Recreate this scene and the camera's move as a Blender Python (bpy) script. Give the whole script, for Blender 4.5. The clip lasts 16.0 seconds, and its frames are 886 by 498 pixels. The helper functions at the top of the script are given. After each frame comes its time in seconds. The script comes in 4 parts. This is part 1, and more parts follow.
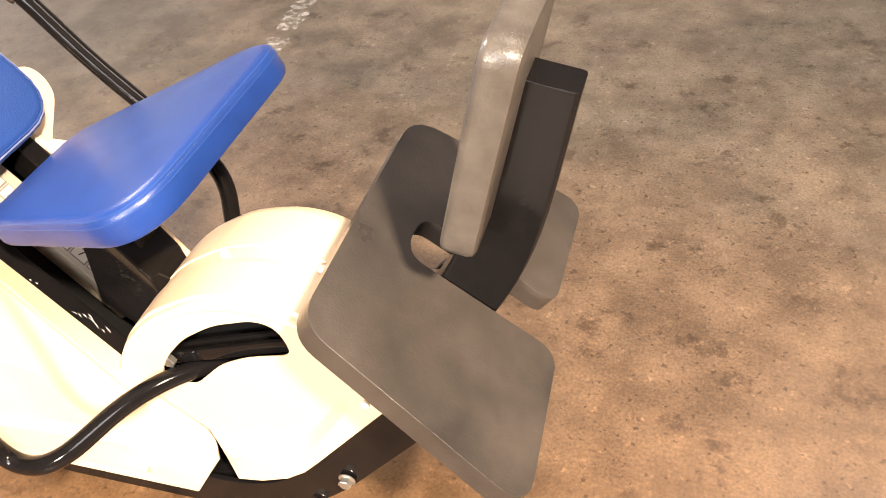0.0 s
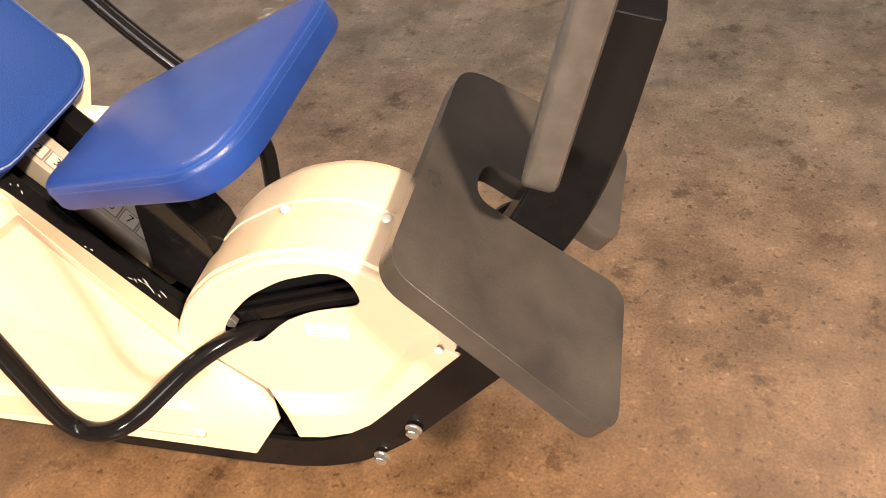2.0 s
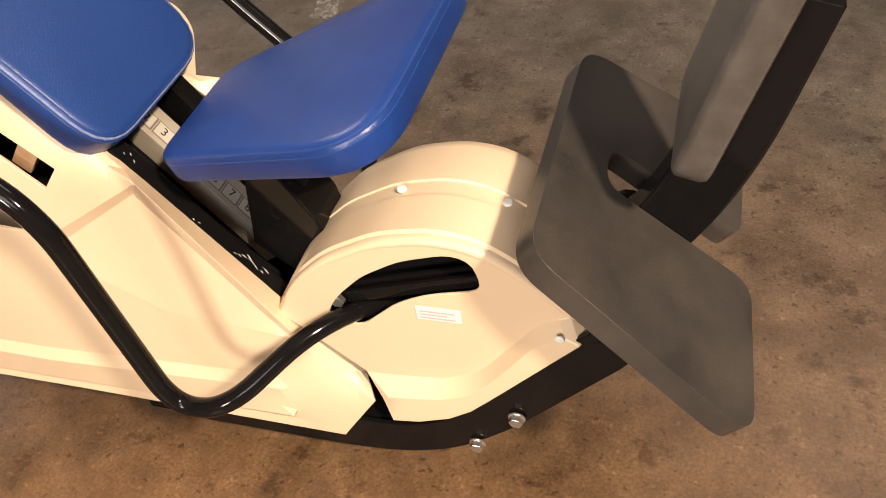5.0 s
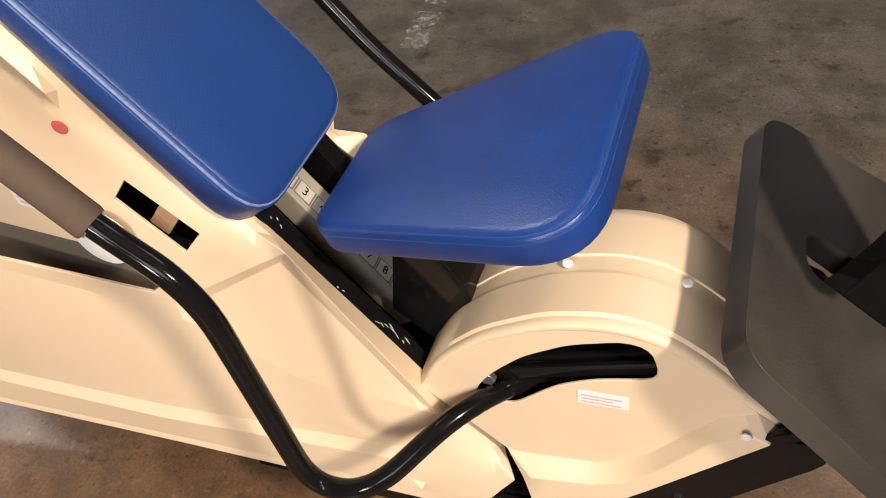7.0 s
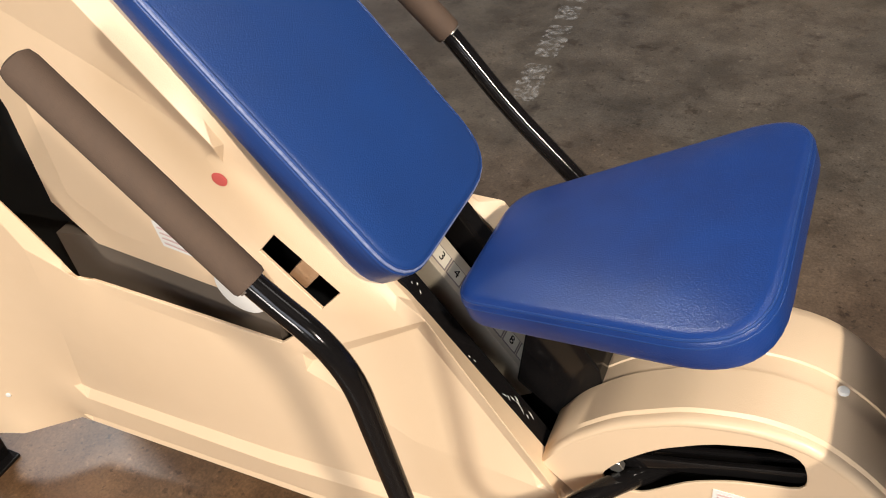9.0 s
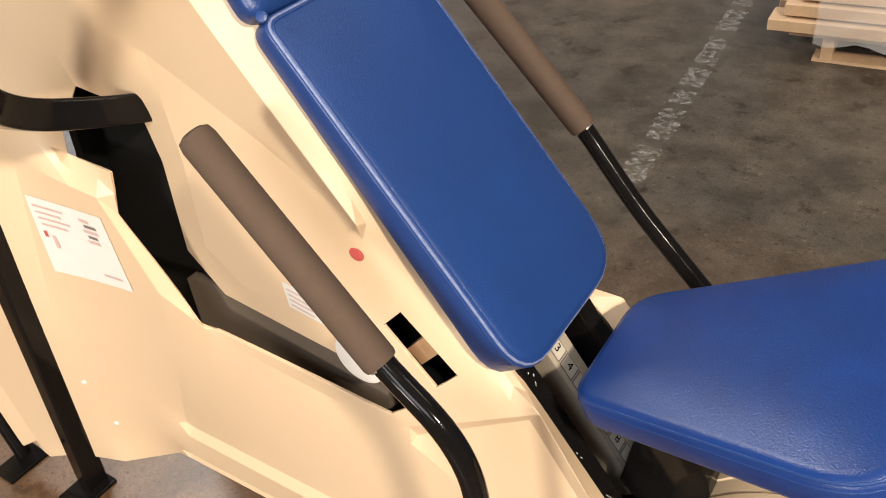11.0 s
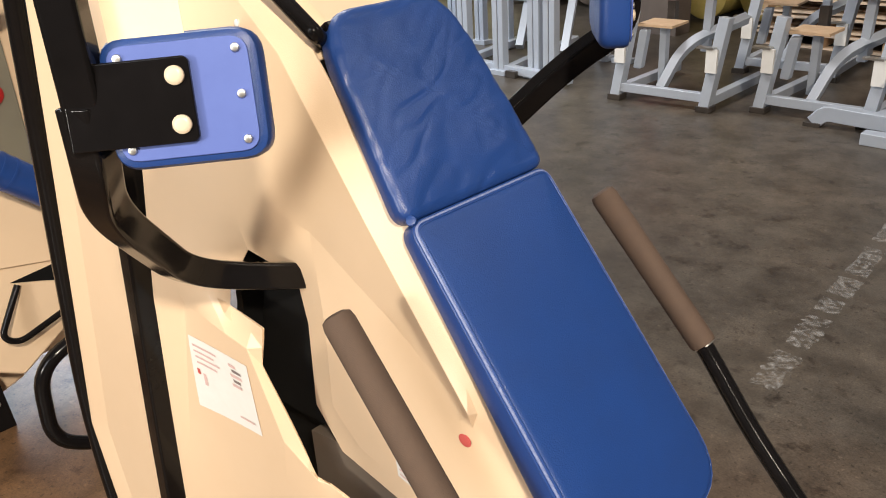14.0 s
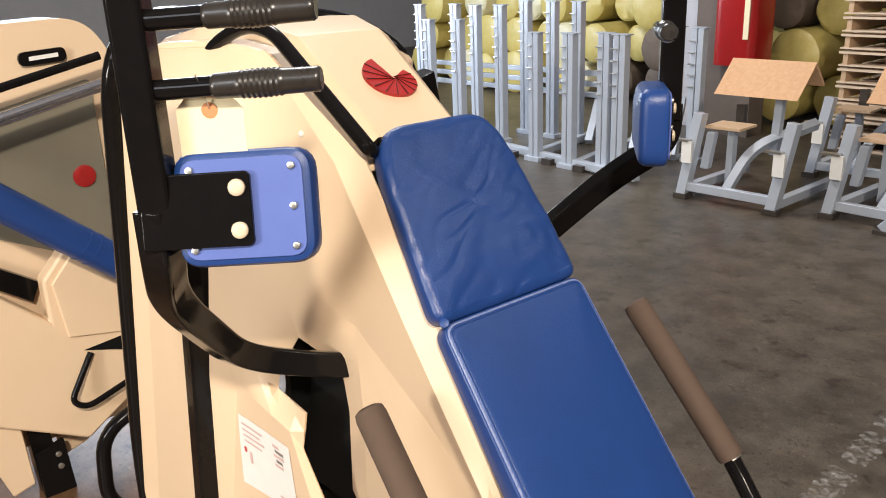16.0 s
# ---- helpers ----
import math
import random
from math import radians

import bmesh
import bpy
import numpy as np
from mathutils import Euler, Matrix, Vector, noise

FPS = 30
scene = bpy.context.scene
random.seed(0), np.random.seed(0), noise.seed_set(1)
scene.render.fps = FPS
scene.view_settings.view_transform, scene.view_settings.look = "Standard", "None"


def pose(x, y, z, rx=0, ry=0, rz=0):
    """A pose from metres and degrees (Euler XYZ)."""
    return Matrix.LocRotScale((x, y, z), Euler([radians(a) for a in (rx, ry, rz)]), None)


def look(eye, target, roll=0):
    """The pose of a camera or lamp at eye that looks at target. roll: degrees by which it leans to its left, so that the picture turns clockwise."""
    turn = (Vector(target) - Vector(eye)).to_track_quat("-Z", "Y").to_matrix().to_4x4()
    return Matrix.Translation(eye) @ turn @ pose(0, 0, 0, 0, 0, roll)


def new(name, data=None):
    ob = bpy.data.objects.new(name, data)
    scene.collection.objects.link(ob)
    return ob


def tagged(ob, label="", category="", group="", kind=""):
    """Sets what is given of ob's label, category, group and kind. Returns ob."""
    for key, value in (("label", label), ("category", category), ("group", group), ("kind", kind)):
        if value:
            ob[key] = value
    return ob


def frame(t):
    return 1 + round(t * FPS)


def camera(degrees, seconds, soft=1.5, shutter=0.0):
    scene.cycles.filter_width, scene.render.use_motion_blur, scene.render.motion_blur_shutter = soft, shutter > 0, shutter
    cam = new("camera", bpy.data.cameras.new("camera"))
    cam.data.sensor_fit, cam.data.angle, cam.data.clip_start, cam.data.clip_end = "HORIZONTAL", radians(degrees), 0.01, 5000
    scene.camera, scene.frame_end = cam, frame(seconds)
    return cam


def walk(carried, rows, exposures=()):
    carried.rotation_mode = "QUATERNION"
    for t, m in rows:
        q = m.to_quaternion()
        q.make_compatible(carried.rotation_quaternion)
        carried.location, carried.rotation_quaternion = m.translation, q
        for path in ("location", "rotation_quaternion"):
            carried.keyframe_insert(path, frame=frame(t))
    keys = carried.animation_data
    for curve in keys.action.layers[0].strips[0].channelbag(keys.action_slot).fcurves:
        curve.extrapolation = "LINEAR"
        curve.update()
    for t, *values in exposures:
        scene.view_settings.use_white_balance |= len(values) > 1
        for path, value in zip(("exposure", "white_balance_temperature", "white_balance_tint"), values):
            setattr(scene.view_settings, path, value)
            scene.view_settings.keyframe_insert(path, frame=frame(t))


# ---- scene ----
cam = camera(56.5, 16.0, 1.0)
PATH = [
    (0, (0.877, -0.799, 1.360), (0.413, 0.304, 0.299), -9.2),
    (0.5, (0.840, -0.811, 1.359), (0.384, 0.286, 0.288), -8.9),
    (1, (0.813, -0.831, 1.355), (0.364, 0.257, 0.271), -9.6),
    (1.5, (0.785, -0.854, 1.350), (0.359, 0.235, 0.258), -9.9),
    (2, (0.755, -0.870, 1.346), (0.344, 0.218, 0.247), -10.6),
    (2.5, (0.729, -0.885, 1.342), (0.335, 0.200, 0.234), -11.0),
    (3, (0.698, -0.906, 1.347), (0.322, 0.187, 0.241), -10.7),
    (3.5, (0.667, -0.933, 1.346), (0.296, 0.160, 0.238), -11.4),
    (6, (0.511, -0.842, 1.346), (0.019, 0.195, 0.231), -9.6),
    (6.5, (0.442, -0.826, 1.357), (-0.069, 0.208, 0.248), -10.6),
    (7, (0.389, -0.817, 1.374), (-0.107, 0.236, 0.276), -10.1),
    (7.5, (0.346, -0.817, 1.386), (-0.157, 0.246, 0.301), -9.1),
    (8, (0.316, -0.813, 1.400), (-0.215, 0.251, 0.329), -9.3),
    (8.5, (0.291, -0.809, 1.409), (-0.283, 0.251, 0.357), -9.0),
    (11, (0.208, -0.826, 1.479), (-0.556, 0.214, 0.533), -6.2),
    (11.5, (0.190, -0.832, 1.500), (-0.626, 0.213, 0.605), -4.9),
    (12, (0.181, -0.839, 1.514), (-0.689, 0.201, 0.664), -4.6),
    (12.5, (0.191, -0.837, 1.531), (-0.728, 0.189, 0.716), -4.1),
    (13, (0.213, -0.836, 1.545), (-0.752, 0.178, 0.770), -3.8),
    (13.5, (0.235, -0.837, 1.559), (-0.769, 0.170, 0.826), -3.7),
    (14, (0.262, -0.838, 1.576), (-0.788, 0.162, 0.899), -3.6),
    (14.5, (0.288, -0.841, 1.588), (-0.805, 0.145, 0.961), -3.7),
    (15, (0.306, -0.843, 1.601), (-0.826, 0.127, 1.022), -3.4),
    (15.5, (0.329, -0.842, 1.615), (-0.833, 0.114, 1.071), -2.8),
    (16, (0.346, -0.845, 1.634), (-0.832, 0.103, 1.112), -2.3),
]
walk(cam, [(t, look(eye, target, roll)) for t, eye, target, roll in PATH],
     [(0, 1.40, 6900, 16), (1.5, 1.06, 6900, 16), (3.5, 0.54, 6900, 16), (6, 0.03, 6450, 12), (7, -0.06, 6050, 10), (8.5, -0.10, 6050, 10), (11, 0.0, 6350, 10), (16, -0.03, 6150, 11)])

# ---------------------------------------------------------------- light
world = bpy.data.worlds.new("world")
scene.world = world
world.use_nodes = True
world.node_tree.nodes["Background"].inputs[0].default_value = (0.80, 0.88, 1.0, 1)
world.node_tree.nodes["Background"].inputs[1].default_value = 0.10


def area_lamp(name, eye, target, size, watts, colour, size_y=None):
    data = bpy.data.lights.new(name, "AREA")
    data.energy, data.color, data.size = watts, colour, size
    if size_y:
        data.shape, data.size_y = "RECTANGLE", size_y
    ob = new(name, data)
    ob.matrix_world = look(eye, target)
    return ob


area_lamp("key_lamp", (3.6, -2.4, 4.6), (0.0, 0.0, 0.6), 0.36, 460, (1.0, 0.86, 0.68))
# low warm light from -y, placed by the arm and grip shadows; source unseen
area_lamp("low_side_light", (-0.4, -4.0, 1.9), (-0.3, 0.0, 0.8), 0.60, 105, (1.0, 0.92, 0.78))
# broad cool fill, added to lift the side faces; no such fixture stands there
area_lamp("fill_light", (1.2, -5.2, 4.2), (-0.3, 0.0, 0.6), 2.6, 125, (0.96, 0.97, 1.0), 1.6)
# two unseen overhead fills, added to brighten the far floor and racks
area_lamp("ceiling_fill", (-4.5, 2.0, 5.6), (-4.5, 2.0, 0), 1.6, 300, (1.0, 0.95, 0.88))
area_lamp("ceiling_fill", (2.5, 3.0, 5.6), (2.5, 3.0, 0), 1.6, 60, (1.0, 0.90, 0.78))
area_lamp("dock_daylight", (-9.5, 2.5, 2.4), (-4.0, 4.5, 0.6), 3.5, 430, (0.84, 0.91, 1.0), 3.2)


# ---------------------------------------------------------------- materials
def material(name, base, rough=0.5, metal=0.0, other=None, scale=20.0, amount=0.5, bump=0.0, bump_scale=200.0,
             coat=0.0, spec=0.5, fine=None, detail=4.0):
    m = bpy.data.materials.new(name)
    m.use_nodes = True
    nt = m.node_tree
    b = nt.nodes["Principled BSDF"]
    b.inputs["Base Color"].default_value = (*base, 1)
    b.inputs["Roughness"].default_value = rough
    b.inputs["Metallic"].default_value = metal
    b.inputs["Specular IOR Level"].default_value = spec
    b.inputs["Coat Weight"].default_value = coat
    tc = nt.nodes.new("ShaderNodeTexCoord")
    if other:
        n = nt.nodes.new("ShaderNodeTexNoise")
        n.inputs["Scale"].default_value = scale
        n.inputs["Detail"].default_value = detail
        n.inputs["Roughness"].default_value = 0.65
        r = nt.nodes.new("ShaderNodeValToRGB")
        r.color_ramp.elements[0].position = 0.5 - 0.5 * (1 - amount) - 0.05
        r.color_ramp.elements[1].position = 0.5 + 0.5 * (1 - amount) + 0.05
        r.color_ramp.elements[0].color = (*base, 1)
        r.color_ramp.elements[1].color = (*other, 1)
        nt.links.new(tc.outputs["Object"], n.inputs["Vector"])
        nt.links.new(n.outputs["Fac"], r.inputs["Fac"])
        nt.links.new(r.outputs["Color"], b.inputs["Base Color"])
        mr = nt.nodes.new("ShaderNodeMapRange")
        mr.inputs["To Min"].default_value, mr.inputs["To Max"].default_value = max(0.02, rough - 0.08), min(1, rough + 0.1)
        nt.links.new(n.outputs["Fac"], mr.inputs["Value"])
        nt.links.new(mr.outputs["Result"], b.inputs["Roughness"])
    if bump:
        n2 = nt.nodes.new("ShaderNodeTexNoise")
        n2.inputs["Scale"].default_value = bump_scale
        n2.inputs["Detail"].default_value = 3
        bp = nt.nodes.new("ShaderNodeBump")
        bp.inputs["Strength"].default_value = bump
        bp.inputs["Distance"].default_value = 0.002
        nt.links.new(tc.outputs["Object"], n2.inputs["Vector"])
        nt.links.new(n2.outputs["Fac"], bp.inputs["Height"])
        nt.links.new(bp.outputs["Normal"], b.inputs["Normal"])
    return m


BEIGE = material("beige_plastic", (0.76, 0.575, 0.39), 0.36, other=(0.72, 0.535, 0.35), scale=6, amount=0.3, bump=0.12, bump_scale=500)
BLUE = material("blue_vinyl", (0.014, 0.052, 0.215), 0.36, other=(0.011, 0.040, 0.165), scale=9, amount=0.3, bump=0.25, bump_scale=420)
SEAT_BLUE = material("worn_blue_vinyl", (0.010, 0.050, 0.235), 0.33, other=(0.007, 0.024, 0.125), scale=5, amount=0.55, bump=0.25, bump_scale=420, detail=3)
# stitch thread, with the welt's pale highlight painted into its colour
STITCH_SHEEN = material("thread_sheen", (0.07, 0.11, 0.30), 0.4, other=(0.30, 0.33, 0.48), scale=180, amount=0.5)
BLUE_BACK = material("blue_backing", (0.09, 0.14, 0.42), 0.5, other=(0.07, 0.11, 0.36), scale=12, amount=0.3)
BLACK = material("black_enamel", (0.0055, 0.005, 0.005), 0.10, other=(0.008, 0.007, 0.007), scale=30, amount=0.4, spec=0.17)
# near-black colour that stands for shade in slots, gaps and openings
DARK = material("cavity_shade", (0.004, 0.004, 0.004), 0.8, spec=0.15)
RUBBER = material("black_rubber", (0.022, 0.019, 0.017), 0.30, other=(0.072, 0.059, 0.048), scale=7, amount=0.5, bump=0.2, bump_scale=260)
FOAM = material("foam_grip", (0.080, 0.051, 0.035), 0.85, other=(0.105, 0.068, 0.046), scale=50, amount=0.4, bump=0.4, bump_scale=700)
STEEL = material("zinc_steel", (0.62, 0.60, 0.55), 0.3, 0.9, other=(0.5, 0.48, 0.44), scale=60, amount=0.4)
SILVER = material("silver_paint", (0.50, 0.54, 0.60), 0.38, 0.25, other=(0.43, 0.47, 0.53), scale=8, amount=0.4)
PAPER = material("white_paper", (0.80, 0.78, 0.74), 0.6, other=(0.74, 0.72, 0.67), scale=30, amount=0.4)
MANILA = material("manila_card", (0.88, 0.78, 0.52), 0.65, other=(0.84, 0.73, 0.47), scale=40, amount=0.4)
DARKRED = material("dark_red_plastic", (0.06, 0.006, 0.005), 0.4)
RED = material("red_plastic", (0.42, 0.02, 0.018), 0.35, other=(0.30, 0.015, 0.013), scale=40, amount=0.4)
LEGPAD = material("worn_black_vinyl", (0.046, 0.040, 0.034), 0.32, other=(0.105, 0.090, 0.076), scale=24, amount=0.5, bump=0.25, bump_scale=300)
FAINT = material("faint_print", (0.64, 0.45, 0.42), 0.6)
INK = material("grey_print", (0.22, 0.18, 0.17), 0.6)
REDINK = material("red_print", (0.55, 0.10, 0.09), 0.5)
WHITE = material("white_plastic", (0.78, 0.76, 0.72), 0.4)


def concrete():
    m = bpy.data.materials.new("worn_concrete")
    m.use_nodes = True
    nt = m.node_tree
    b = nt.nodes["Principled BSDF"]
    tc = nt.nodes.new("ShaderNodeTexCoord")

    def noise_ramp(scale, lo, hi, c0, c1, detail=6.0, rough=0.6):
        n = nt.nodes.new("ShaderNodeTexNoise")
        n.inputs["Scale"].default_value, n.inputs["Detail"].default_value, n.inputs["Roughness"].default_value = scale, detail, rough
        r = nt.nodes.new("ShaderNodeValToRGB")
        r.color_ramp.elements[0].position, r.color_ramp.elements[1].position = lo, hi
        r.color_ramp.elements[0].color, r.color_ramp.elements[1].color = (*c0, 1), (*c1, 1)
        nt.links.new(tc.outputs["Object"], n.inputs["Vector"])
        nt.links.new(n.outputs["Fac"], r.inputs["Fac"])
        return r, n

    def mix(kind, fac, a, c):
        x = nt.nodes.new("ShaderNodeMix")
        x.data_type, x.blend_type = "RGBA", kind
        if isinstance(fac, float):
            x.inputs[0].default_value = fac
        else:
            nt.links.new(fac, x.inputs[0])
        nt.links.new(a, x.inputs[6])
        nt.links.new(c, x.inputs[7])
        return x.outputs[2]

    warm, nbig = noise_ramp(0.9, 0.38, 0.60, (0.112, 0.068, 0.038), (0.188, 0.100, 0.044), 8.0, 0.66)
    grey, _ = noise_ramp(0.8, 0.38, 0.62, (0.076, 0.066, 0.053), (0.108, 0.088, 0.066), 8.0, 0.64)
    # y blend paints the warm near light and cooler far light into the colour
    sep = nt.nodes.new("ShaderNodeSeparateXYZ")
    nt.links.new(tc.outputs["Object"], sep.inputs[0])
    along_y = nt.nodes.new("ShaderNodeMath")
    along_y.operation, along_y.inputs[1].default_value = "MULTIPLY_ADD", 2.2
    nt.links.new(nbig.outputs["Fac"], along_y.inputs[0])
    nt.links.new(sep.outputs[1], along_y.inputs[2])
    # blend factor of that painted light, broken up by the large noise
    worn = nt.nodes.new("ShaderNodeMapRange")
    worn.inputs["From Min"].default_value, worn.inputs["From Max"].default_value = 0.9, 2.4
    nt.links.new(along_y.outputs[0], worn.inputs["Value"])
    base = mix("MIX", worn.outputs["Result"], warm.outputs["Color"], grey.outputs["Color"])
    mid, _ = noise_ramp(5.0, 0.40, 0.60, (0.62, 0.59, 0.56), (1.16, 1.14, 1.12), 12.0, 0.74)
    spots, _ = noise_ramp(8.0, 0.36, 0.43, (0.42, 0.37, 0.33), (1.0, 1.0, 1.0), 8.0, 0.68)
    pits, _ = noise_ramp(60.0, 0.32, 0.38, (0.42, 0.40, 0.38), (1.0, 1.0, 1.0), 3.0, 0.5)
    pale, _ = noise_ramp(42.0, 0.64, 0.70, (1.0, 1.0, 1.0), (1.6, 1.6, 1.6), 3.0, 0.5)
    fine, nfine = noise_ramp(150.0, 0.38, 0.62, (0.74, 0.74, 0.74), (1.12, 1.12, 1.12), 6.0)
    c = mix("MULTIPLY", 1.0, base, mid.outputs["Color"])
    for layer, k in ((spots, 0.8), (pits, 0.8), (pale, 0.7), (fine, 0.9)):
        c = mix("MULTIPLY", k, c, layer.outputs["Color"])
    nt.links.new(c, b.inputs["Base Color"])
    mr = nt.nodes.new("ShaderNodeMapRange")
    mr.inputs["To Min"].default_value, mr.inputs["To Max"].default_value = 0.28, 0.50
    nt.links.new(nbig.outputs["Fac"], mr.inputs["Value"])
    nt.links.new(mr.outputs["Result"], b.inputs["Roughness"])
    bp = nt.nodes.new("ShaderNodeBump")
    bp.inputs["Strength"].default_value, bp.inputs["Distance"].default_value = 0.15, 0.002
    nt.links.new(nfine.outputs["Fac"], bp.inputs["Height"])
    nt.links.new(bp.outputs["Normal"], b.inputs["Normal"])
    return m


CONCRETE = concrete()
WALL = material("painted_block", (0.50, 0.50, 0.53), 0.8, other=(0.42, 0.42, 0.45), scale=3, amount=0.4, bump=0.3, bump_scale=60)
OSB = material("strand_board", (0.50, 0.27, 0.13), 0.75, other=(0.66, 0.42, 0.24), scale=38, amount=0.35, bump=0.3, bump_scale=90)
PINE = material("pallet_pine", (0.62, 0.44, 0.28), 0.75, other=(0.50, 0.33, 0.19), scale=18, amount=0.4, bump=0.3, bump_scale=80)
YELLOW = material("yellow_wrap", (0.46, 0.36, 0.08), 0.4, other=(0.58, 0.49, 0.19), scale=11, amount=0.45, bump=0.5, bump_scale=25)
ROLLCORE = material("brown_roll", (0.10, 0.075, 0.055), 0.7, other=(0.15, 0.11, 0.08), scale=14, amount=0.4)


# ---------------------------------------------------------------- helpers
def finish(bm, name, mat, smooth=True, keep=False):
    if not keep:
        bmesh.ops.recalc_face_normals(bm, faces=bm.faces)
    me = bpy.data.meshes.new(name)
    bm.to_mesh(me)
    bm.free()
    me.materials.append(mat)
    if smooth:
        me.shade_smooth()
    return me


def part(name, bm, mat, parent, label="", bevel=0.0, segments=2, smooth=True, solid=0.0):
    ob = new(name, finish(bm, name, mat, smooth, solid > 0))
    ob.parent = parent
    if label:
        tagged(ob, label)
    if solid:
        s = ob.modifiers.new("solid", "SOLIDIFY")
        s.thickness, s.offset = solid, -1
    if bevel:
        b = ob.modifiers.new("bevel", "BEVEL")
        b.width, b.segments, b.limit_method, b.angle_limit = bevel, segments, "ANGLE", radians(20)
        b.harden_normals = True
    elif smooth:
        ob.data.set_sharp_from_angle(angle=radians(40))
    return ob


def thing(name, label, category, group="", kind="", at=(0, 0, 0)):
    ob = new(name)
    ob.location = at
    ob.empty_display_size = 0.05
    return tagged(ob, label, category, group, kind)


def rounded(path, radius, steps=6, closed=False):
    """A path with its corners rounded."""
    pts = [Vector(p) for p in path]
    n = len(pts)
    out = []
    for i, p in enumerate(pts):
        if not closed and i in (0, n - 1):
            out.append(p)
            continue
        a, c = pts[i - 1], pts[(i + 1) % n]
        r = radius[i] if isinstance(radius, (list, tuple)) else radius
        da, dc = a - p, c - p
        ra = min(r, da.length * 0.48)
        rc = min(r, dc.length * 0.48)
        s, e = p + da.normalized() * ra, p + dc.normalized() * rc
        for k in range(steps + 1):
            u = k / steps
            out.append(s * (1 - u) ** 2 + p * 2 * u * (1 - u) + e * u * u)
    return out


def sweep(path, section, up=(0, 0, 1), closed=False, cap=True, scales=None):
    """Carries a flat section along a path."""
    pts = [Vector(p) for p in path]
    bm = bmesh.new()
    n = len(pts)
    rings = []
    side = None
    for i, p in enumerate(pts):
        a = pts[i - 1] if i or closed else p
        c = pts[(i + 1) % n] if i < n - 1 or closed else p
        d = (c - a).normalized()
        if side is None:
            side = d.cross(Vector(up))
            if side.length < 0.05:
                side = d.cross(Vector((1, 0, 0)))
        side = (side - d * side.dot(d)).normalized()
        top = side.cross(d).normalized()
        s = scales[i] if scales else 1.0
        rings.append([bm.verts.new(p + side * x * s + top * y * s) for x, y in section])
    m = len(section)
    for i in range(n if closed else n - 1):
        r0, r1 = rings[i], rings[(i + 1) % n]
        for k in range(m):
            bm.faces.new((r0[k], r0[(k + 1) % m], r1[(k + 1) % m], r1[k]))
    if cap and not closed:
        bm.faces.new(rings[0])
        bm.faces.new(list(reversed(rings[-1])))
    return bm


def circle(r, n=16):
    return [(r * math.cos(2 * math.pi * k / n), r * math.sin(2 * math.pi * k / n)) for k in range(n)]


def rect(w, h, r=0.004, steps=2):
    out = []
    for cx, cy, a0 in ((w / 2 - r, h / 2 - r, 0), (-w / 2 + r, h / 2 - r, 90), (-w / 2 + r, -h / 2 + r, 180), (w / 2 - r, -h / 2 + r, 270)):
        for k in range(steps + 1):
            a = radians(a0 + 90 * k / steps)
            out.append((cx + r * math.cos(a), cy + r * math.sin(a)))
    return out


def inside(p, loop):
    x, y = p
    hit = False
    for i in range(len(loop)):
        (x0, y0), (x1, y1) = loop[i - 1], loop[i]
        if (y0 > y) != (y1 > y) and x < (x1 - x0) * (y - y0) / (y1 - y0) + x0:
            hit = not hit
    return hit


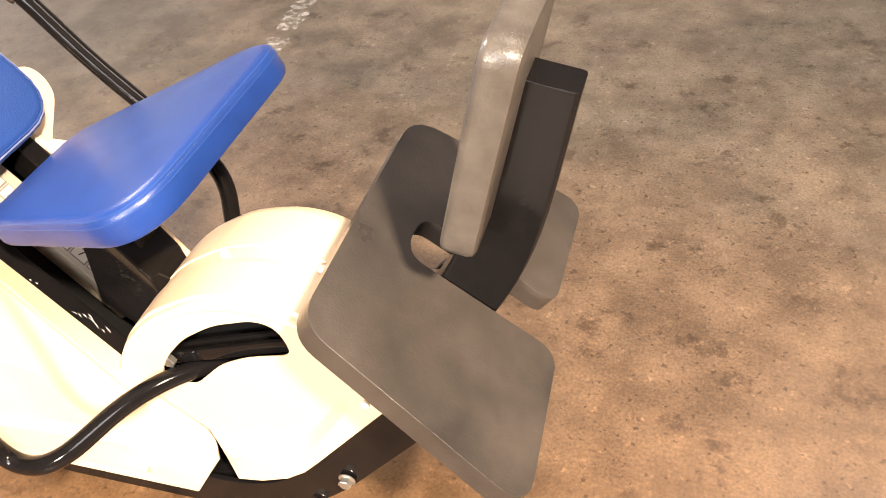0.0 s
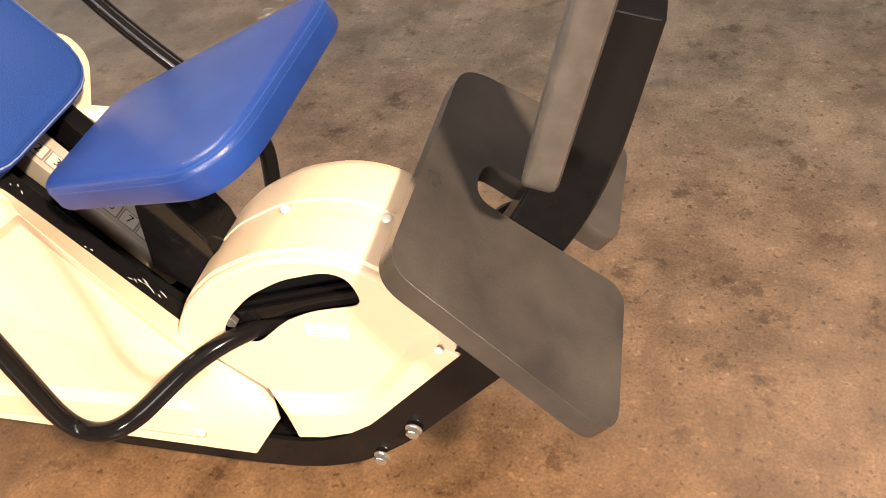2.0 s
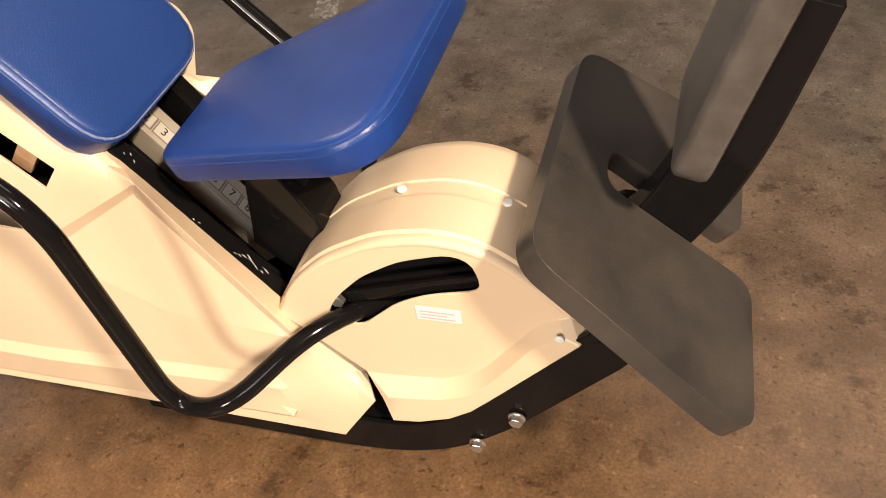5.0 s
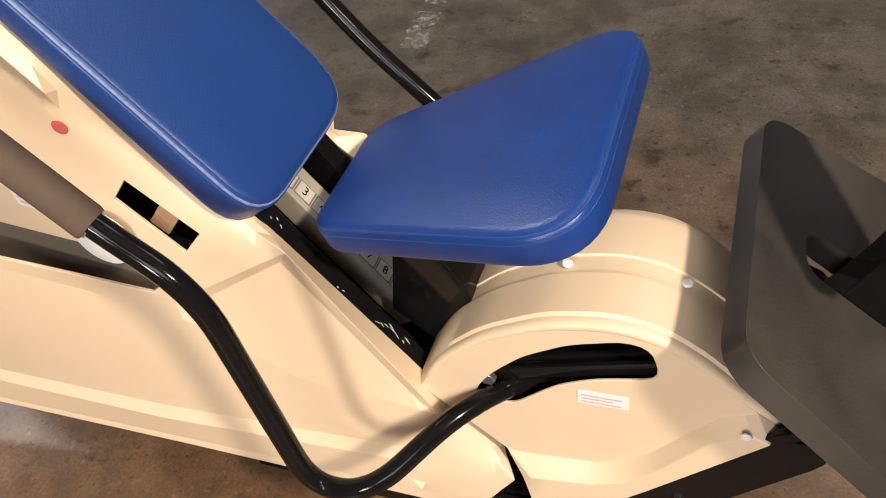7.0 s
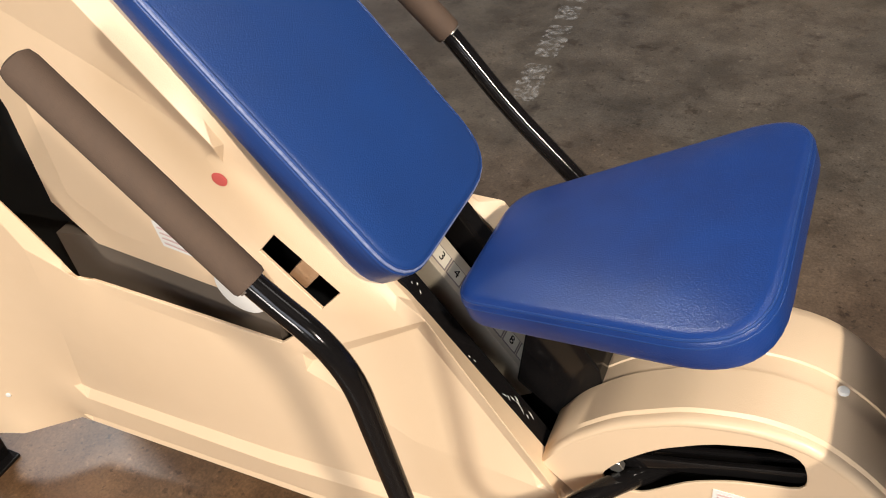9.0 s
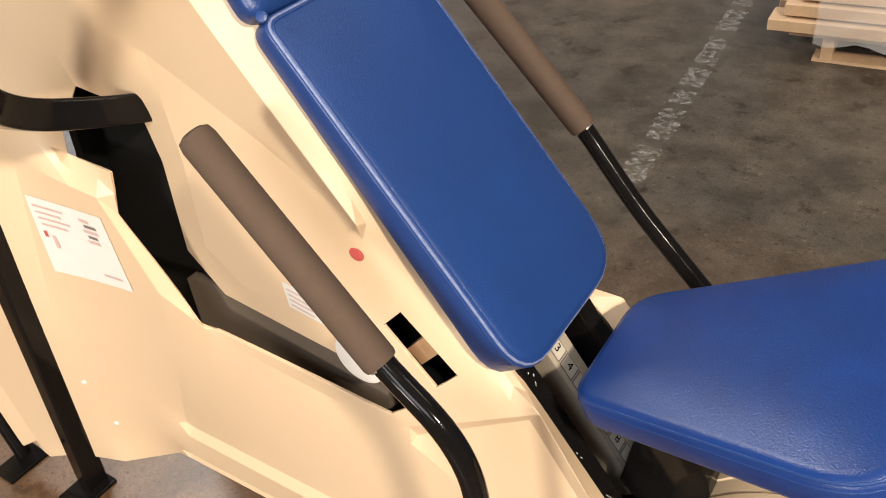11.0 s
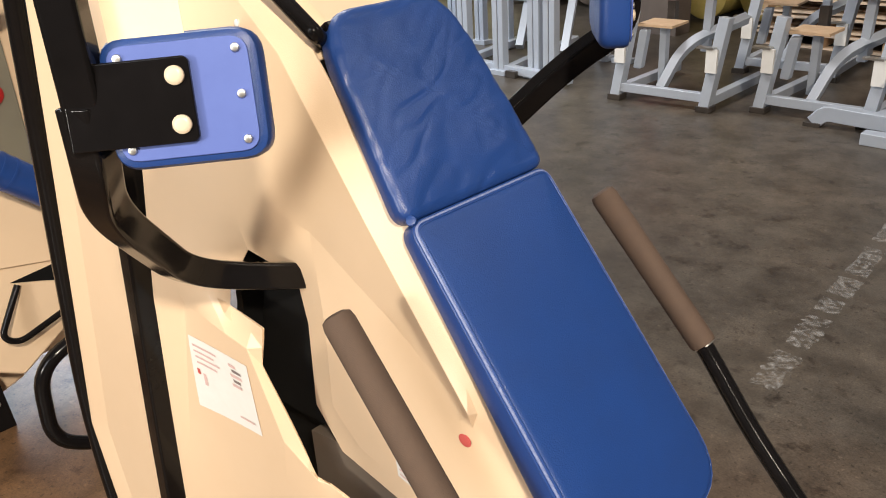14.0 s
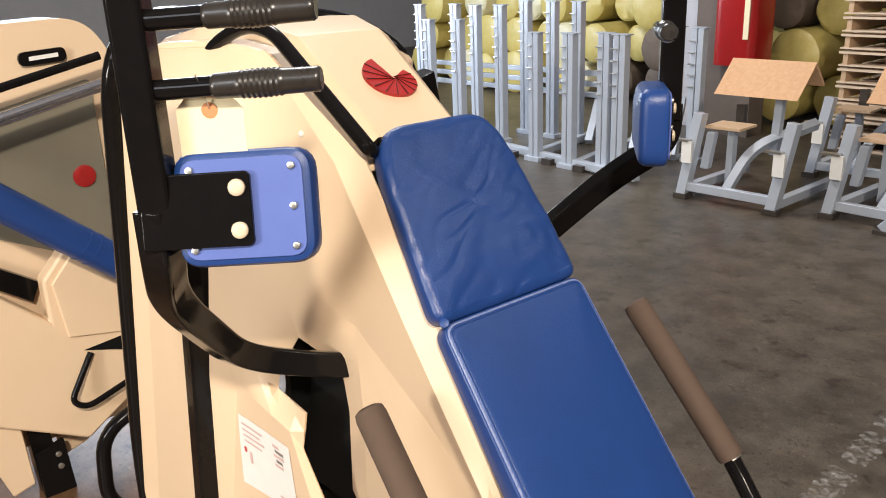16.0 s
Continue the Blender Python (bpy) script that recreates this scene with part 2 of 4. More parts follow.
def sheet(outer, holes=(), creases=(), place=None, shear=(0.0, 0.0), face=None, step=0.03):
    """A moulded sheet: loops of (u, v, depth), cut by holes, folded along creases and drawn smooth between."""
    from mathutils import geometry
    verts, depth, edges = [], [], []

    def lean(p):
        return Vector((p[0] + shear[0] * (p[2] + 0.18), p[1] + shear[1] * (p[2] + 0.18)))

    def add(loop, closed=True):
        k = len(verts)
        dense = []
        m = len(loop)
        for i in range(m if closed else m - 1):
            a, b = Vector(loop[i]), Vector(loop[(i + 1) % m])
            n = max(1, int((b - a).length / step))
            dense.extend(a.lerp(b, j / n) for j in range(n))
        if not closed:
            dense.append(Vector(loop[-1]))
        for p in dense:
            verts.append(lean(p))
            depth.append(p[2])
        m = len(dense)
        edges.extend((k + i, k + (i + 1) % m) for i in range(m if closed else m - 1))

    add(outer)
    for h in holes:
        add(h)
    outer_edges = list(edges)
    for c in creases:
        add(c, False)
    fixed = len(verts)
    folds = set(edges[len(outer_edges):])
    lo = [min(v[i] for v in verts) for i in (0, 1)]
    hi = [max(v[i] for v in verts) for i in (0, 1)]
    for i in range(int((hi[0] - lo[0]) / step) + 1):
        for j in range(int((hi[1] - lo[1]) / step) + 1):
            q = Vector((lo[0] + step * (i + 0.5 * (j % 2)), lo[1] + step * j))
            if min((verts[k] - q).length_squared for k in range(fixed)) > (0.6 * step) ** 2:
                verts.append(q)
                depth.append(None)
    vs, _, fs, origin, _, _ = geometry.delaunay_2d_cdt(verts, edges, [], 0, 1e-5)
    ring = [tuple(lean(p)) for p in outer]
    cuts = [[tuple(lean(p)) for p in h] for h in holes]
    fs = [f for f in fs if inside(sum((vs[i] for i in f), Vector((0, 0))) / len(f), ring)
          and not any(inside(sum((vs[i] for i in f), Vector((0, 0))) / len(f), h) for h in cuts)]
    links = np.array(sorted({(a, b) for f in fs for a in f for b in f if a != b}))
    level = [next((depth[k] for k in o if k < fixed), None) for o in origin]
    free = np.array([d is None for d in level])
    known = [d for d in level if d is not None]
    middle = sum(known) / len(known)
    level = [middle if d is None else d for d in level]
    spot = np.array([(v.x - shear[0] * (d + 0.18), v.y - shear[1] * (d + 0.18), d) for v, d in zip(vs, level)])
    count = np.maximum(np.bincount(links[:, 0], minlength=len(vs)), 1)[:, None]
    for _ in range(500):
        total = np.zeros_like(spot)
        np.add.at(total, links[:, 0], spot[links[:, 1]])
        spot[free] = (total / count)[free]
    bm = bmesh.new()
    made = [bm.verts.new(place(*(float(q) for q in p))) for p in spot]
    for f in fs:
        bm.faces.new([made[i] for i in f])
    first = [{k for k in o if k < fixed} for o in origin]
    for f in fs:
        for i, j in zip(f, f[1:] + f[:1]):
            if any((a, b) in folds or (b, a) in folds for a in first[i] for b in first[j]):
                bm.edges.get((made[i], made[j])).smooth = False
    bmesh.ops.delete(bm, geom=[v for v in bm.verts if not v.link_faces], context="VERTS")
    bmesh.ops.recalc_face_normals(bm, faces=bm.faces)
    if face and sum((f.normal * f.calc_area() for f in bm.faces), Vector()).dot(Vector(face)) < 0:
        bmesh.ops.reverse_faces(bm, faces=bm.faces)
    return bm


def slab(loops, lo, hi, place):
    """A flat plate with holes: the first loop is its outline; place(u, v, h) puts it."""
    from mathutils import geometry
    flat = [p for l in loops for p in l]
    tris = geometry.tessellate_polygon([[Vector((u, v, 0)) for u, v in l] for l in loops])
    bm = bmesh.new()
    a = [bm.verts.new(place(u, v, lo)) for u, v in flat]
    b = [bm.verts.new(place(u, v, hi)) for u, v in flat]
    for t in tris:
        if len(set(t)) == 3:
            bm.faces.new([b[i] for i in t])
            bm.faces.new([a[i] for i in reversed(t)])
    k = 0
    for l in loops:
        m = len(l)
        for i in range(m):
            j = (i + 1) % m
            bm.faces.new((a[k + i], a[k + j], b[k + j], b[k + i]))
        k += m
    return bm


def inset(loop, d):
    """Moves a counter-clockwise loop inwards by d."""
    n = len(loop)
    out = []
    for i in range(n):
        a, p, c = Vector(loop[i - 1]), Vector(loop[i]), Vector(loop[(i + 1) % n])
        e0, e1 = (p - a).normalized(), (c - p).normalized()
        n0, n1 = Vector((-e0.y, e0.x)), Vector((-e1.y, e1.x))
        m = (n0 + n1)
        m = m.normalized() if m.length > 1e-6 else n0
        out.append(p + m * d / max(0.5, m.dot(n0)))
    return out


def cushion(loop, thick, r, crown, place):
    """A padded shape over a rounded outline, with soft edges and a crowned top."""
    loop = [Vector(p[:2]) for p in loop]
    dense = []
    for a, b in zip(loop, loop[1:] + loop[:1]):
        m = max(1, int((b - a).length / 0.025))
        dense.extend(a.lerp(b, k / m) for k in range(m))
    loop = dense
    c = sum(loop, Vector((0, 0))) / len(loop)
    bm = bmesh.new()
    rings = [(0.010, 0.0), (0.003, 0.003), (0.0, 0.010)]
    for k in range(7):
        a = radians(90 * k / 6)
        rings.append((r * (1 - math.cos(a)), thick - r + r * math.sin(a)))
    made = []
    for d, h in rings:
        made.append([bm.verts.new(place(p.x, p.y, h)) for p in inset(loop, d)])
    top = inset(loop, r)
    for k in (1, 2, 3, 4):
        u = k / 5
        made.append([bm.verts.new(place(*(p.lerp(c, u)), thick + crown * (1 - (1 - u) ** 4))) for p in top])
    n = len(loop)
    for r0, r1 in zip(made, made[1:]):
        for i in range(n):
            bm.faces.new((r0[i], r0[(i + 1) % n], r1[(i + 1) % n], r1[i]))
    end = bm.verts.new(place(c.x, c.y, thick + crown))
    for i in range(n):
        bm.faces.new((made[-1][i], made[-1][(i + 1) % n], end))
    bm.faces.new(list(reversed(made[0])))
    return bm


def box(cx, cy, cz, sx, sy, sz, m=None):
    bm = bmesh.new()
    bmesh.ops.create_cube(bm, size=1, matrix=Matrix.Translation((cx, cy, cz)) @ Matrix.Diagonal((sx, sy, sz, 1)))
    if m:
        bm.transform(m)
    return bm


def bolt(centre, normal, r, h, sides=16, dome=True):
    """A bolt head that stands on a face."""
    bm = bmesh.new()
    q = Vector(normal).to_track_quat("Z", "Y").to_matrix().to_4x4()
    prof = [(r, 0), (r, h * 0.6), (r * 0.85, h * 0.9), (r * 0.5, h)] if dome else [(r, 0), (r, h * 0.9), (r * 0.9, h)]
    rings = [[bm.verts.new((x * math.cos(2 * math.pi * k / sides), x * math.sin(2 * math.pi * k / sides), z)) for k in range(sides)] for x, z in prof]
    for a, b in zip(rings, rings[1:]):
        for k in range(sides):
            bm.faces.new((a[k], a[(k + 1) % sides], b[(k + 1) % sides], b[k]))
    bm.faces.new(rings[-1])
    bm.transform(Matrix.Translation(centre) @ q)
    return bm


def flip(p, s):
    return (p[0], p[1] * s, p[2])


# ---------------------------------------------------------------- the hall
def hall():
    bm = box(-1.0, 2.0, -0.1, 26, 22, 0.2)
    ob = new("floor", finish(bm, "floor", CONCRETE, False))
    tagged(ob, "worn brown and grey sealed concrete warehouse floor", "floor", kind="structure")
    for name, c, s in (("wall_north", (-1, 13.1, 3), (26, 0.2, 6)), ("wall_south", (-1, -9.1, 3), (26, 0.2, 6)),
                       ("wall_east", (12.1, 2, 3), (0.2, 22, 6)), ("wall_west", (-14.1, 2, 3), (0.2, 22, 6))):
        ob = new(name, finish(box(*c, *s), name, WALL, False))
        tagged(ob, "plain grey painted warehouse wall", "wall", kind="structure")
    ob = new("ceiling", finish(box(-1, 2, 6.1, 26.4, 22.4, 0.2), "ceiling", WALL, False))
    tagged(ob, "plain pale warehouse ceiling", "ceiling", kind="structure")


hall()

# ---------------------------------------------------------------- the machine
from mathutils.bvhtree import BVHTree

machine = thing("abdominal_machine", "beige and black weight machine with worn blue vinyl pads", "exercise machine")
INCLINE = Vector((-0.566, 0, 0.824))
OUT = Vector((0.824, 0, 0.566))
FOOT = Vector((0.121, 0, 0.189))
MID = -0.02


def on_incline(s, y, h):
    return FOOT + INCLINE * s + OUT * (h - 0.016) + Vector((0, y, 0))


def side_cover(sgn):
    outer = [(0.064, 0.088, -0.183), (-0.50, 0.095, -0.190), (-1.03, 0.093, -0.196), (-1.12, 0.095, -0.275), (-1.195, 0.095, -0.300),
             (-1.125, 0.575, -0.300), (-1.085, 0.86, -0.300), (-1.015, 1.18, -0.290), (-1.00, 1.44, -0.22),
             (-0.96, 1.51, -0.17), (-0.70, 1.35, -0.150), (-0.534, 1.125, -0.145), (-0.40, 0.93, -0.140), (-0.20, 0.655, -0.12),
             (0.110, 0.215, -0.125), (0.138, 0.198, -0.172)]
    slot = [(-0.920, 0.986, -0.180), (-0.843, 0.938, -0.140), (-0.828, 0.854, -0.140), (-0.837, 0.678, -0.142), (-0.760, 0.613, -0.150),
            (-0.500, 0.605, -0.169), (-0.375, 0.580, -0.17), (-0.36, 0.560, -0.172), (-0.40, 0.530, -0.18), (-0.76, 0.597, -0.21), (-0.84, 0.808, -0.235),
            (-0.821, 0.890, -0.236), (-0.942, 0.887, -0.221), (-0.945, 0.92, -0.212)]
    window = [(-0.362, 0.741, -0.165), (-0.397, 0.703, -0.165), (-0.317, 0.615, -0.165), (-0.277, 0.658, -0.165)]
    creases = [[(-0.40, 0.885, -0.180), (-0.58, 1.12, -0.180), (-0.75, 1.345, -0.176), (-0.93, 1.48, -0.170)],
               [(-0.823, 1.094, -0.186), (-0.76, 1.055, -0.156), (-0.56, 0.965, -0.166), (-0.40, 0.885, -0.180)],
               [(-0.76, 1.055, -0.156), (-0.750, 0.88, -0.158), (-0.760, 0.720, -0.158), (-0.69, 0.665, -0.160), (-0.48, 0.640, -0.166), (-0.40, 0.620, -0.170)],
               [(-1.036, 0.874, -0.262), (-0.855, 0.845, -0.252), (-0.81, 0.66, -0.236), (-0.73, 0.570, -0.208), (-0.50, 0.505, -0.182)],
               [(-1.036, 0.874, -0.262), (-1.10, 0.53, -0.285)],
               [(-0.81, 0.66, -0.236), (-0.87, 0.45, -0.220), (-0.95, 0.24, -0.200)],
               [(-0.945, 0.205, -0.207), (-0.50, 0.205, -0.206), (-0.03, 0.215, -0.190)],
               [(-0.935, 0.228, -0.196), (-0.50, 0.228, -0.193), (-0.04, 0.238, -0.178)],
               [(-1.0, 0.112, -0.190), (0.00, 0.116, -0.181)],
               [(-0.99, 0.135, -0.206), (-0.02, 0.140, -0.194)],
               [(-0.40, 0.492, -0.176), (-0.150, 0.642, -0.162), (0.025, 0.328, -0.162)],
               [(-0.365, 0.488, -0.166), (-0.172, 0.612, -0.153), (0.0, 0.335, -0.157)],
               [(-0.40, 0.492, -0.176), (-0.20, 0.372, -0.176), (0.025, 0.328, -0.162)]]
    wide = 1.0 if sgn > 0 else 0.75
    drop = 0.0 if sgn > 0 else 0.07
    bm = sheet(outer, [slot, window], creases, lambda x, z, y: Vector((x, y * sgn * wide, z - drop * min(1.0, max(0.0, (z - 0.6) / 0.3)))), (1.73, 1.03), (0, -sgn, 0))
    tree = BVHTree.FromBMesh(bm)
    return part("side_cover", bm, BEIGE, machine, "moulded beige plastic side cover", bevel=0.003, segments=2, solid=0.006), tree


cover, SKIN = side_cover(1)
side_cover(-1)


def decal(name, u0, v0, du, dv, mat, parent, label="", n=6, lift=0.0015):
    """A thin sticker laid on the near side cover: a corner (x, z) and two edges."""
    bm = bmesh.new()
    grid = []
    for i in range(n + 1):
        row = []
        for j in range(n + 1):
            x = u0 + du[0] * i / n + dv[0] * j / n
            z = v0 + du[1] * i / n + dv[1] * j / n
            hit = SKIN.ray_cast(Vector((x, -1, z)), Vector((0, 1, 0)))[0]
            row.append(bm.verts.new((x, (hit.y if hit else -0.18) - lift, z)))
        grid.append(row)
    for a, b in zip(grid, grid[1:]):
        for j in range(n):
            bm.faces.new((a[j], a[j + 1], b[j + 1], b[j]))
    return part(name, bm, mat, parent, label, smooth=False)


sheet_label = decal("label", -1.040, 0.810, (0.172, -0.006), (-0.006, -0.160), PAPER, cover, "white instruction label with faint print")
for k in range(4):
    decal("print_line", -1.03 + 0.002 * k, 0.795 - 0.012 * k, (0.07 - 0.012 * (k % 2), -0.0025), (0, -0.004), FAINT, sheet_label, n=2, lift=0.003)
for k in range(5):
    decal("print_figure", -0.925 + 0.006 * (k % 2), 0.790 - 0.011 * k, (0.020 + 0.006 * (k % 3), -0.001), (0.002, -0.006), INK if k % 2 else FAINT, sheet_label, n=1, lift=0.003)
decal("print_mark", -1.028, 0.742, (0.008, 0), (0, -0.012), REDINK, sheet_label, n=1, lift=0.003)
decal("print_mark", -1.012, 0.735, (0.008, 0), (0, -0.026), FAINT, sheet_label, n=1, lift=0.003)
decal("print_line", -0.925, 0.672, (0.040, -0.002), (0, -0.004), FAINT, sheet_label, n=1, lift=0.003)
note = decal("warning_sticker", -0.590, 0.715, (0.075, -0.010), (0.004, -0.050), PAPER, cover, "small white warning sticker")
for k in range(4):
    decal("print_line", -0.582 + 0.001 * k, 0.705 - 0.010 * k, (0.055 - 0.008 * (k % 2), -0.0075), (0, -0.003), FAINT, note, n=1, lift=0.003)
bm = bmesh.new()
hit = SKIN.ray_cast(Vector((-0.422, -1, 0.823)), Vector((0, 1, 0)))
part("red_dot", bolt(hit[0], -hit[1] if hit[1].y > 0 else hit[1], 0.0115, 0.0012), REDINK, cover, "round red sticker")
bm.free()
for x, z in ((0.055, 0.30), (-0.84, 1.38), (-1.10, 0.22), (-1.115, 0.35)):
    h = SKIN.ray_cast(Vector((x, -1, z)), Vector((0, 1, 0)))
    if h[0]:
        part("screw", bolt(h[0], h[1] if h[1].y < 0 else -h[1], 0.0055, 0.003), WHITE, cover)

# added dark blocks that stand for the shade behind the slots
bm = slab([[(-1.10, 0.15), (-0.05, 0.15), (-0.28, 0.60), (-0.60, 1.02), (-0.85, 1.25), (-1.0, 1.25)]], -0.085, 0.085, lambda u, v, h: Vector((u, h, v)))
part("cover_shade_block", bm, DARK, machine, "added near-black block standing for the shade inside the covers")
# added plate that stops light leaking in from the rear
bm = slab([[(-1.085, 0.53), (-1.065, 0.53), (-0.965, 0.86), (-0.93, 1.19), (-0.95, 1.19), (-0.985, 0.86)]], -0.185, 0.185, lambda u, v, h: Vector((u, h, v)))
part("back_light_block", bm, DARK, machine, "added dark plate that keeps light from leaking in at the back")
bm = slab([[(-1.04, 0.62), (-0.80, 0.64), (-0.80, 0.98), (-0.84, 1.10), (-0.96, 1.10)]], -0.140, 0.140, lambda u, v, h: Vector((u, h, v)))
part("slot_shade_block", bm, DARK, machine, "added near-black block standing for the shade behind the slot")
CHANNEL = material("brown_liner", (0.15, 0.118, 0.090), 0.55, other=(0.12, 0.094, 0.072), scale=8, amount=0.3)
for s in (1, -1):
    bm = slab([[(-0.86, 0.43), (-0.44, 0.43), (-0.42, 0.60), (-0.55, 0.66), (-0.86, 0.61)]], 0.100 * s, 0.146 * s, lambda u, v, h: Vector((u, -h, v)))
    part("channel_liner", bm, CHANNEL, machine, "dull brown liner in the slot")
part("pulley", bolt((-0.432, -0.178, 0.642), (0, -1, 0), 0.045, 0.014, 28, False), WHITE, machine, "white plastic pulley disc")
# dark backing added for the shade inside the cover's window
part("window_block", box(-0.345, -0.110, 0.69, 0.10, 0.02, 0.12, None), DARK, machine)
bm = slab([[(0.052, -0.06), (0.085, -0.06), (0.085, 0.06), (0.052, 0.06)]], 0.125, 0.140, lambda u, v, h: Vector((-0.380 + 0.715 * u + 0.67 * v, -h, 0.722 - 0.70 * u + 0.74 * v)))
part("window_block", bm, OSB, machine, "brown adjuster block", bevel=0.003)


def rail(sgn):
    y = sgn * 0.088 + MID
    bm = sweep([on_incline(-0.03, y, -0.012), on_incline(1.45, y, -0.012)], rect(0.035, 0.06), up=OUT)
    return part("rail", bm, BLACK, machine, "glossy black rail", bevel=0.003)


rail(1), rail(-1)
# dark slab stands in for the shade between the rails
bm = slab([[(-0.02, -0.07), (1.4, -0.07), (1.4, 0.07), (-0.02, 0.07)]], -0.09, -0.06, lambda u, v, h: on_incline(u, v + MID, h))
part("rail_gap_dark", bm, DARK, machine)
MARK = material("engraved_plate", (0.60, 0.55, 0.45), 0.5)


def digits(text, size, place, mat, parent):
    """Printed figures laid flat on a face."""
    cu = bpy.data.curves.new("figures", "FONT")
    cu.body, cu.size, cu.align_x, cu.align_y = text, size, "CENTER", "CENTER"
    cu.resolution_u = 2
    ob = bpy.data.objects.new("figures", cu)
    me = bpy.data.meshes.new_from_object(ob)
    bpy.data.objects.remove(ob)
    bm = bmesh.new()
    bm.from_mesh(me)
    for v in bm.verts:
        v.co = place(v.co.x, v.co.y)
    bpy.data.meshes.remove(me)
    return part("figure", bm, mat, parent, smooth=False)


plate = part("number_bar", slab([[(0.255, -0.030), (0.66, -0.030), (0.66, 0.026), (0.255, 0.026)]], -0.055, -0.012, lambda u, v, h: on_incline(u, v + 0.0, h)),
             material("bronze_anodised", (0.58, 0.50, 0.39), 0.4, 0.25, other=(0.50, 0.43, 0.33), scale=40, amount=0.4), machine, "anodised bar with seat position marks", bevel=0.003)
for k in range(9):
    u = 0.262 + 0.036 * k
    part("mark_border", slab([[(u - 0.001, -0.021), (u + 0.033, -0.021), (u + 0.033, 0.007), (u - 0.001, 0.007)]], -0.0125, -0.0112, lambda a, b, h: on_incline(a, b, h)), INK, plate)
    part("mark_plate", slab([[(u + 0.002, -0.019), (u + 0.031, -0.019), (u + 0.031, 0.005), (u + 0.002, 0.005)]], -0.0125, -0.0105, lambda a, b, h: on_incline(a, b, h)), MARK, plate)
    digits(str(10 - k), 0.022, lambda a, b, u=u: on_incline(u + 0.0165 - a, -0.007 + b, -0.0098), BLACK, plate)
loop = rounded([Vector(p + (0,)) for p in ((0.50, 0.09), (0.537, 0.105), (0.606, 0.208), (0.665, 0.212), (0.70, 0.09))], [0.01, 0.02, 0.03, 0.03, 0.01], closed=True)
part("cover_tab", slab([[(p[0], p[1]) for p in loop]], -0.075, -0.003, on_incline), BEIGE, machine, "rounded beige lug of the far cover", bevel=0.006, segments=3)
bm = slab([[(-0.075, 0.43), (0.03, 0.33), (0.07, 0.40), (0.055, 0.50), (0.0, 0.60), (-0.045, 0.60)]], -0.055, 0.035, lambda u, v, h: Vector((u, h, v)))
part("seat_bracket", bm, BLACK, machine, "black steel seat carriage", bevel=0.004)
part("seat_bracket", sweep([(0.0, 0.0, 0.54), (0.06, 0.0, 0.66)], rect(0.06, 0.05), up=(0, 1, 0)), BLACK, machine)


def chips():
    """Bare metal scratches on the rail and on the press arm."""
    rr = random.Random(11)
    for s0, y0, n, l in ((0.300, MID - 0.088, 4, 0.016), (0.335, MID - 0.090, 4, 0.014), (0.56, MID - 0.088, 3, 0.008), (0.42, MID - 0.094, 2, 0.006)):
        for k in range(n):
            u, v = s0 - 0.009 * k + rr.uniform(-0.003, 0.003), y0 + rr.uniform(-0.005, 0.005)
            a, w = rr.uniform(0.4, 1.0) * l, rr.uniform(0.0005, 0.0011)
            t = rr.uniform(-0.7, 0.7)
            du, dv = math.cos(t) * a, math.sin(t) * a * 0.6
            loop = [(u, v - w), (u + du * 0.5, v + dv * 0.5 - w * 0.7), (u + du, v + dv), (u + du * 0.5, v + dv * 0.5 + w)]
            part("paint_chip", slab([loop], 0.0183, 0.0188, lambda p, q, h: on_incline(p, q, h)), PAPER, machine)


chips()


def welt(loop, h, r, place, name, parent, mat=None):
    pts = [place(p[0], p[1], h) for p in loop]
    return part(name, sweep(pts, circle(r, 8), closed=True), mat or BLUE, parent)


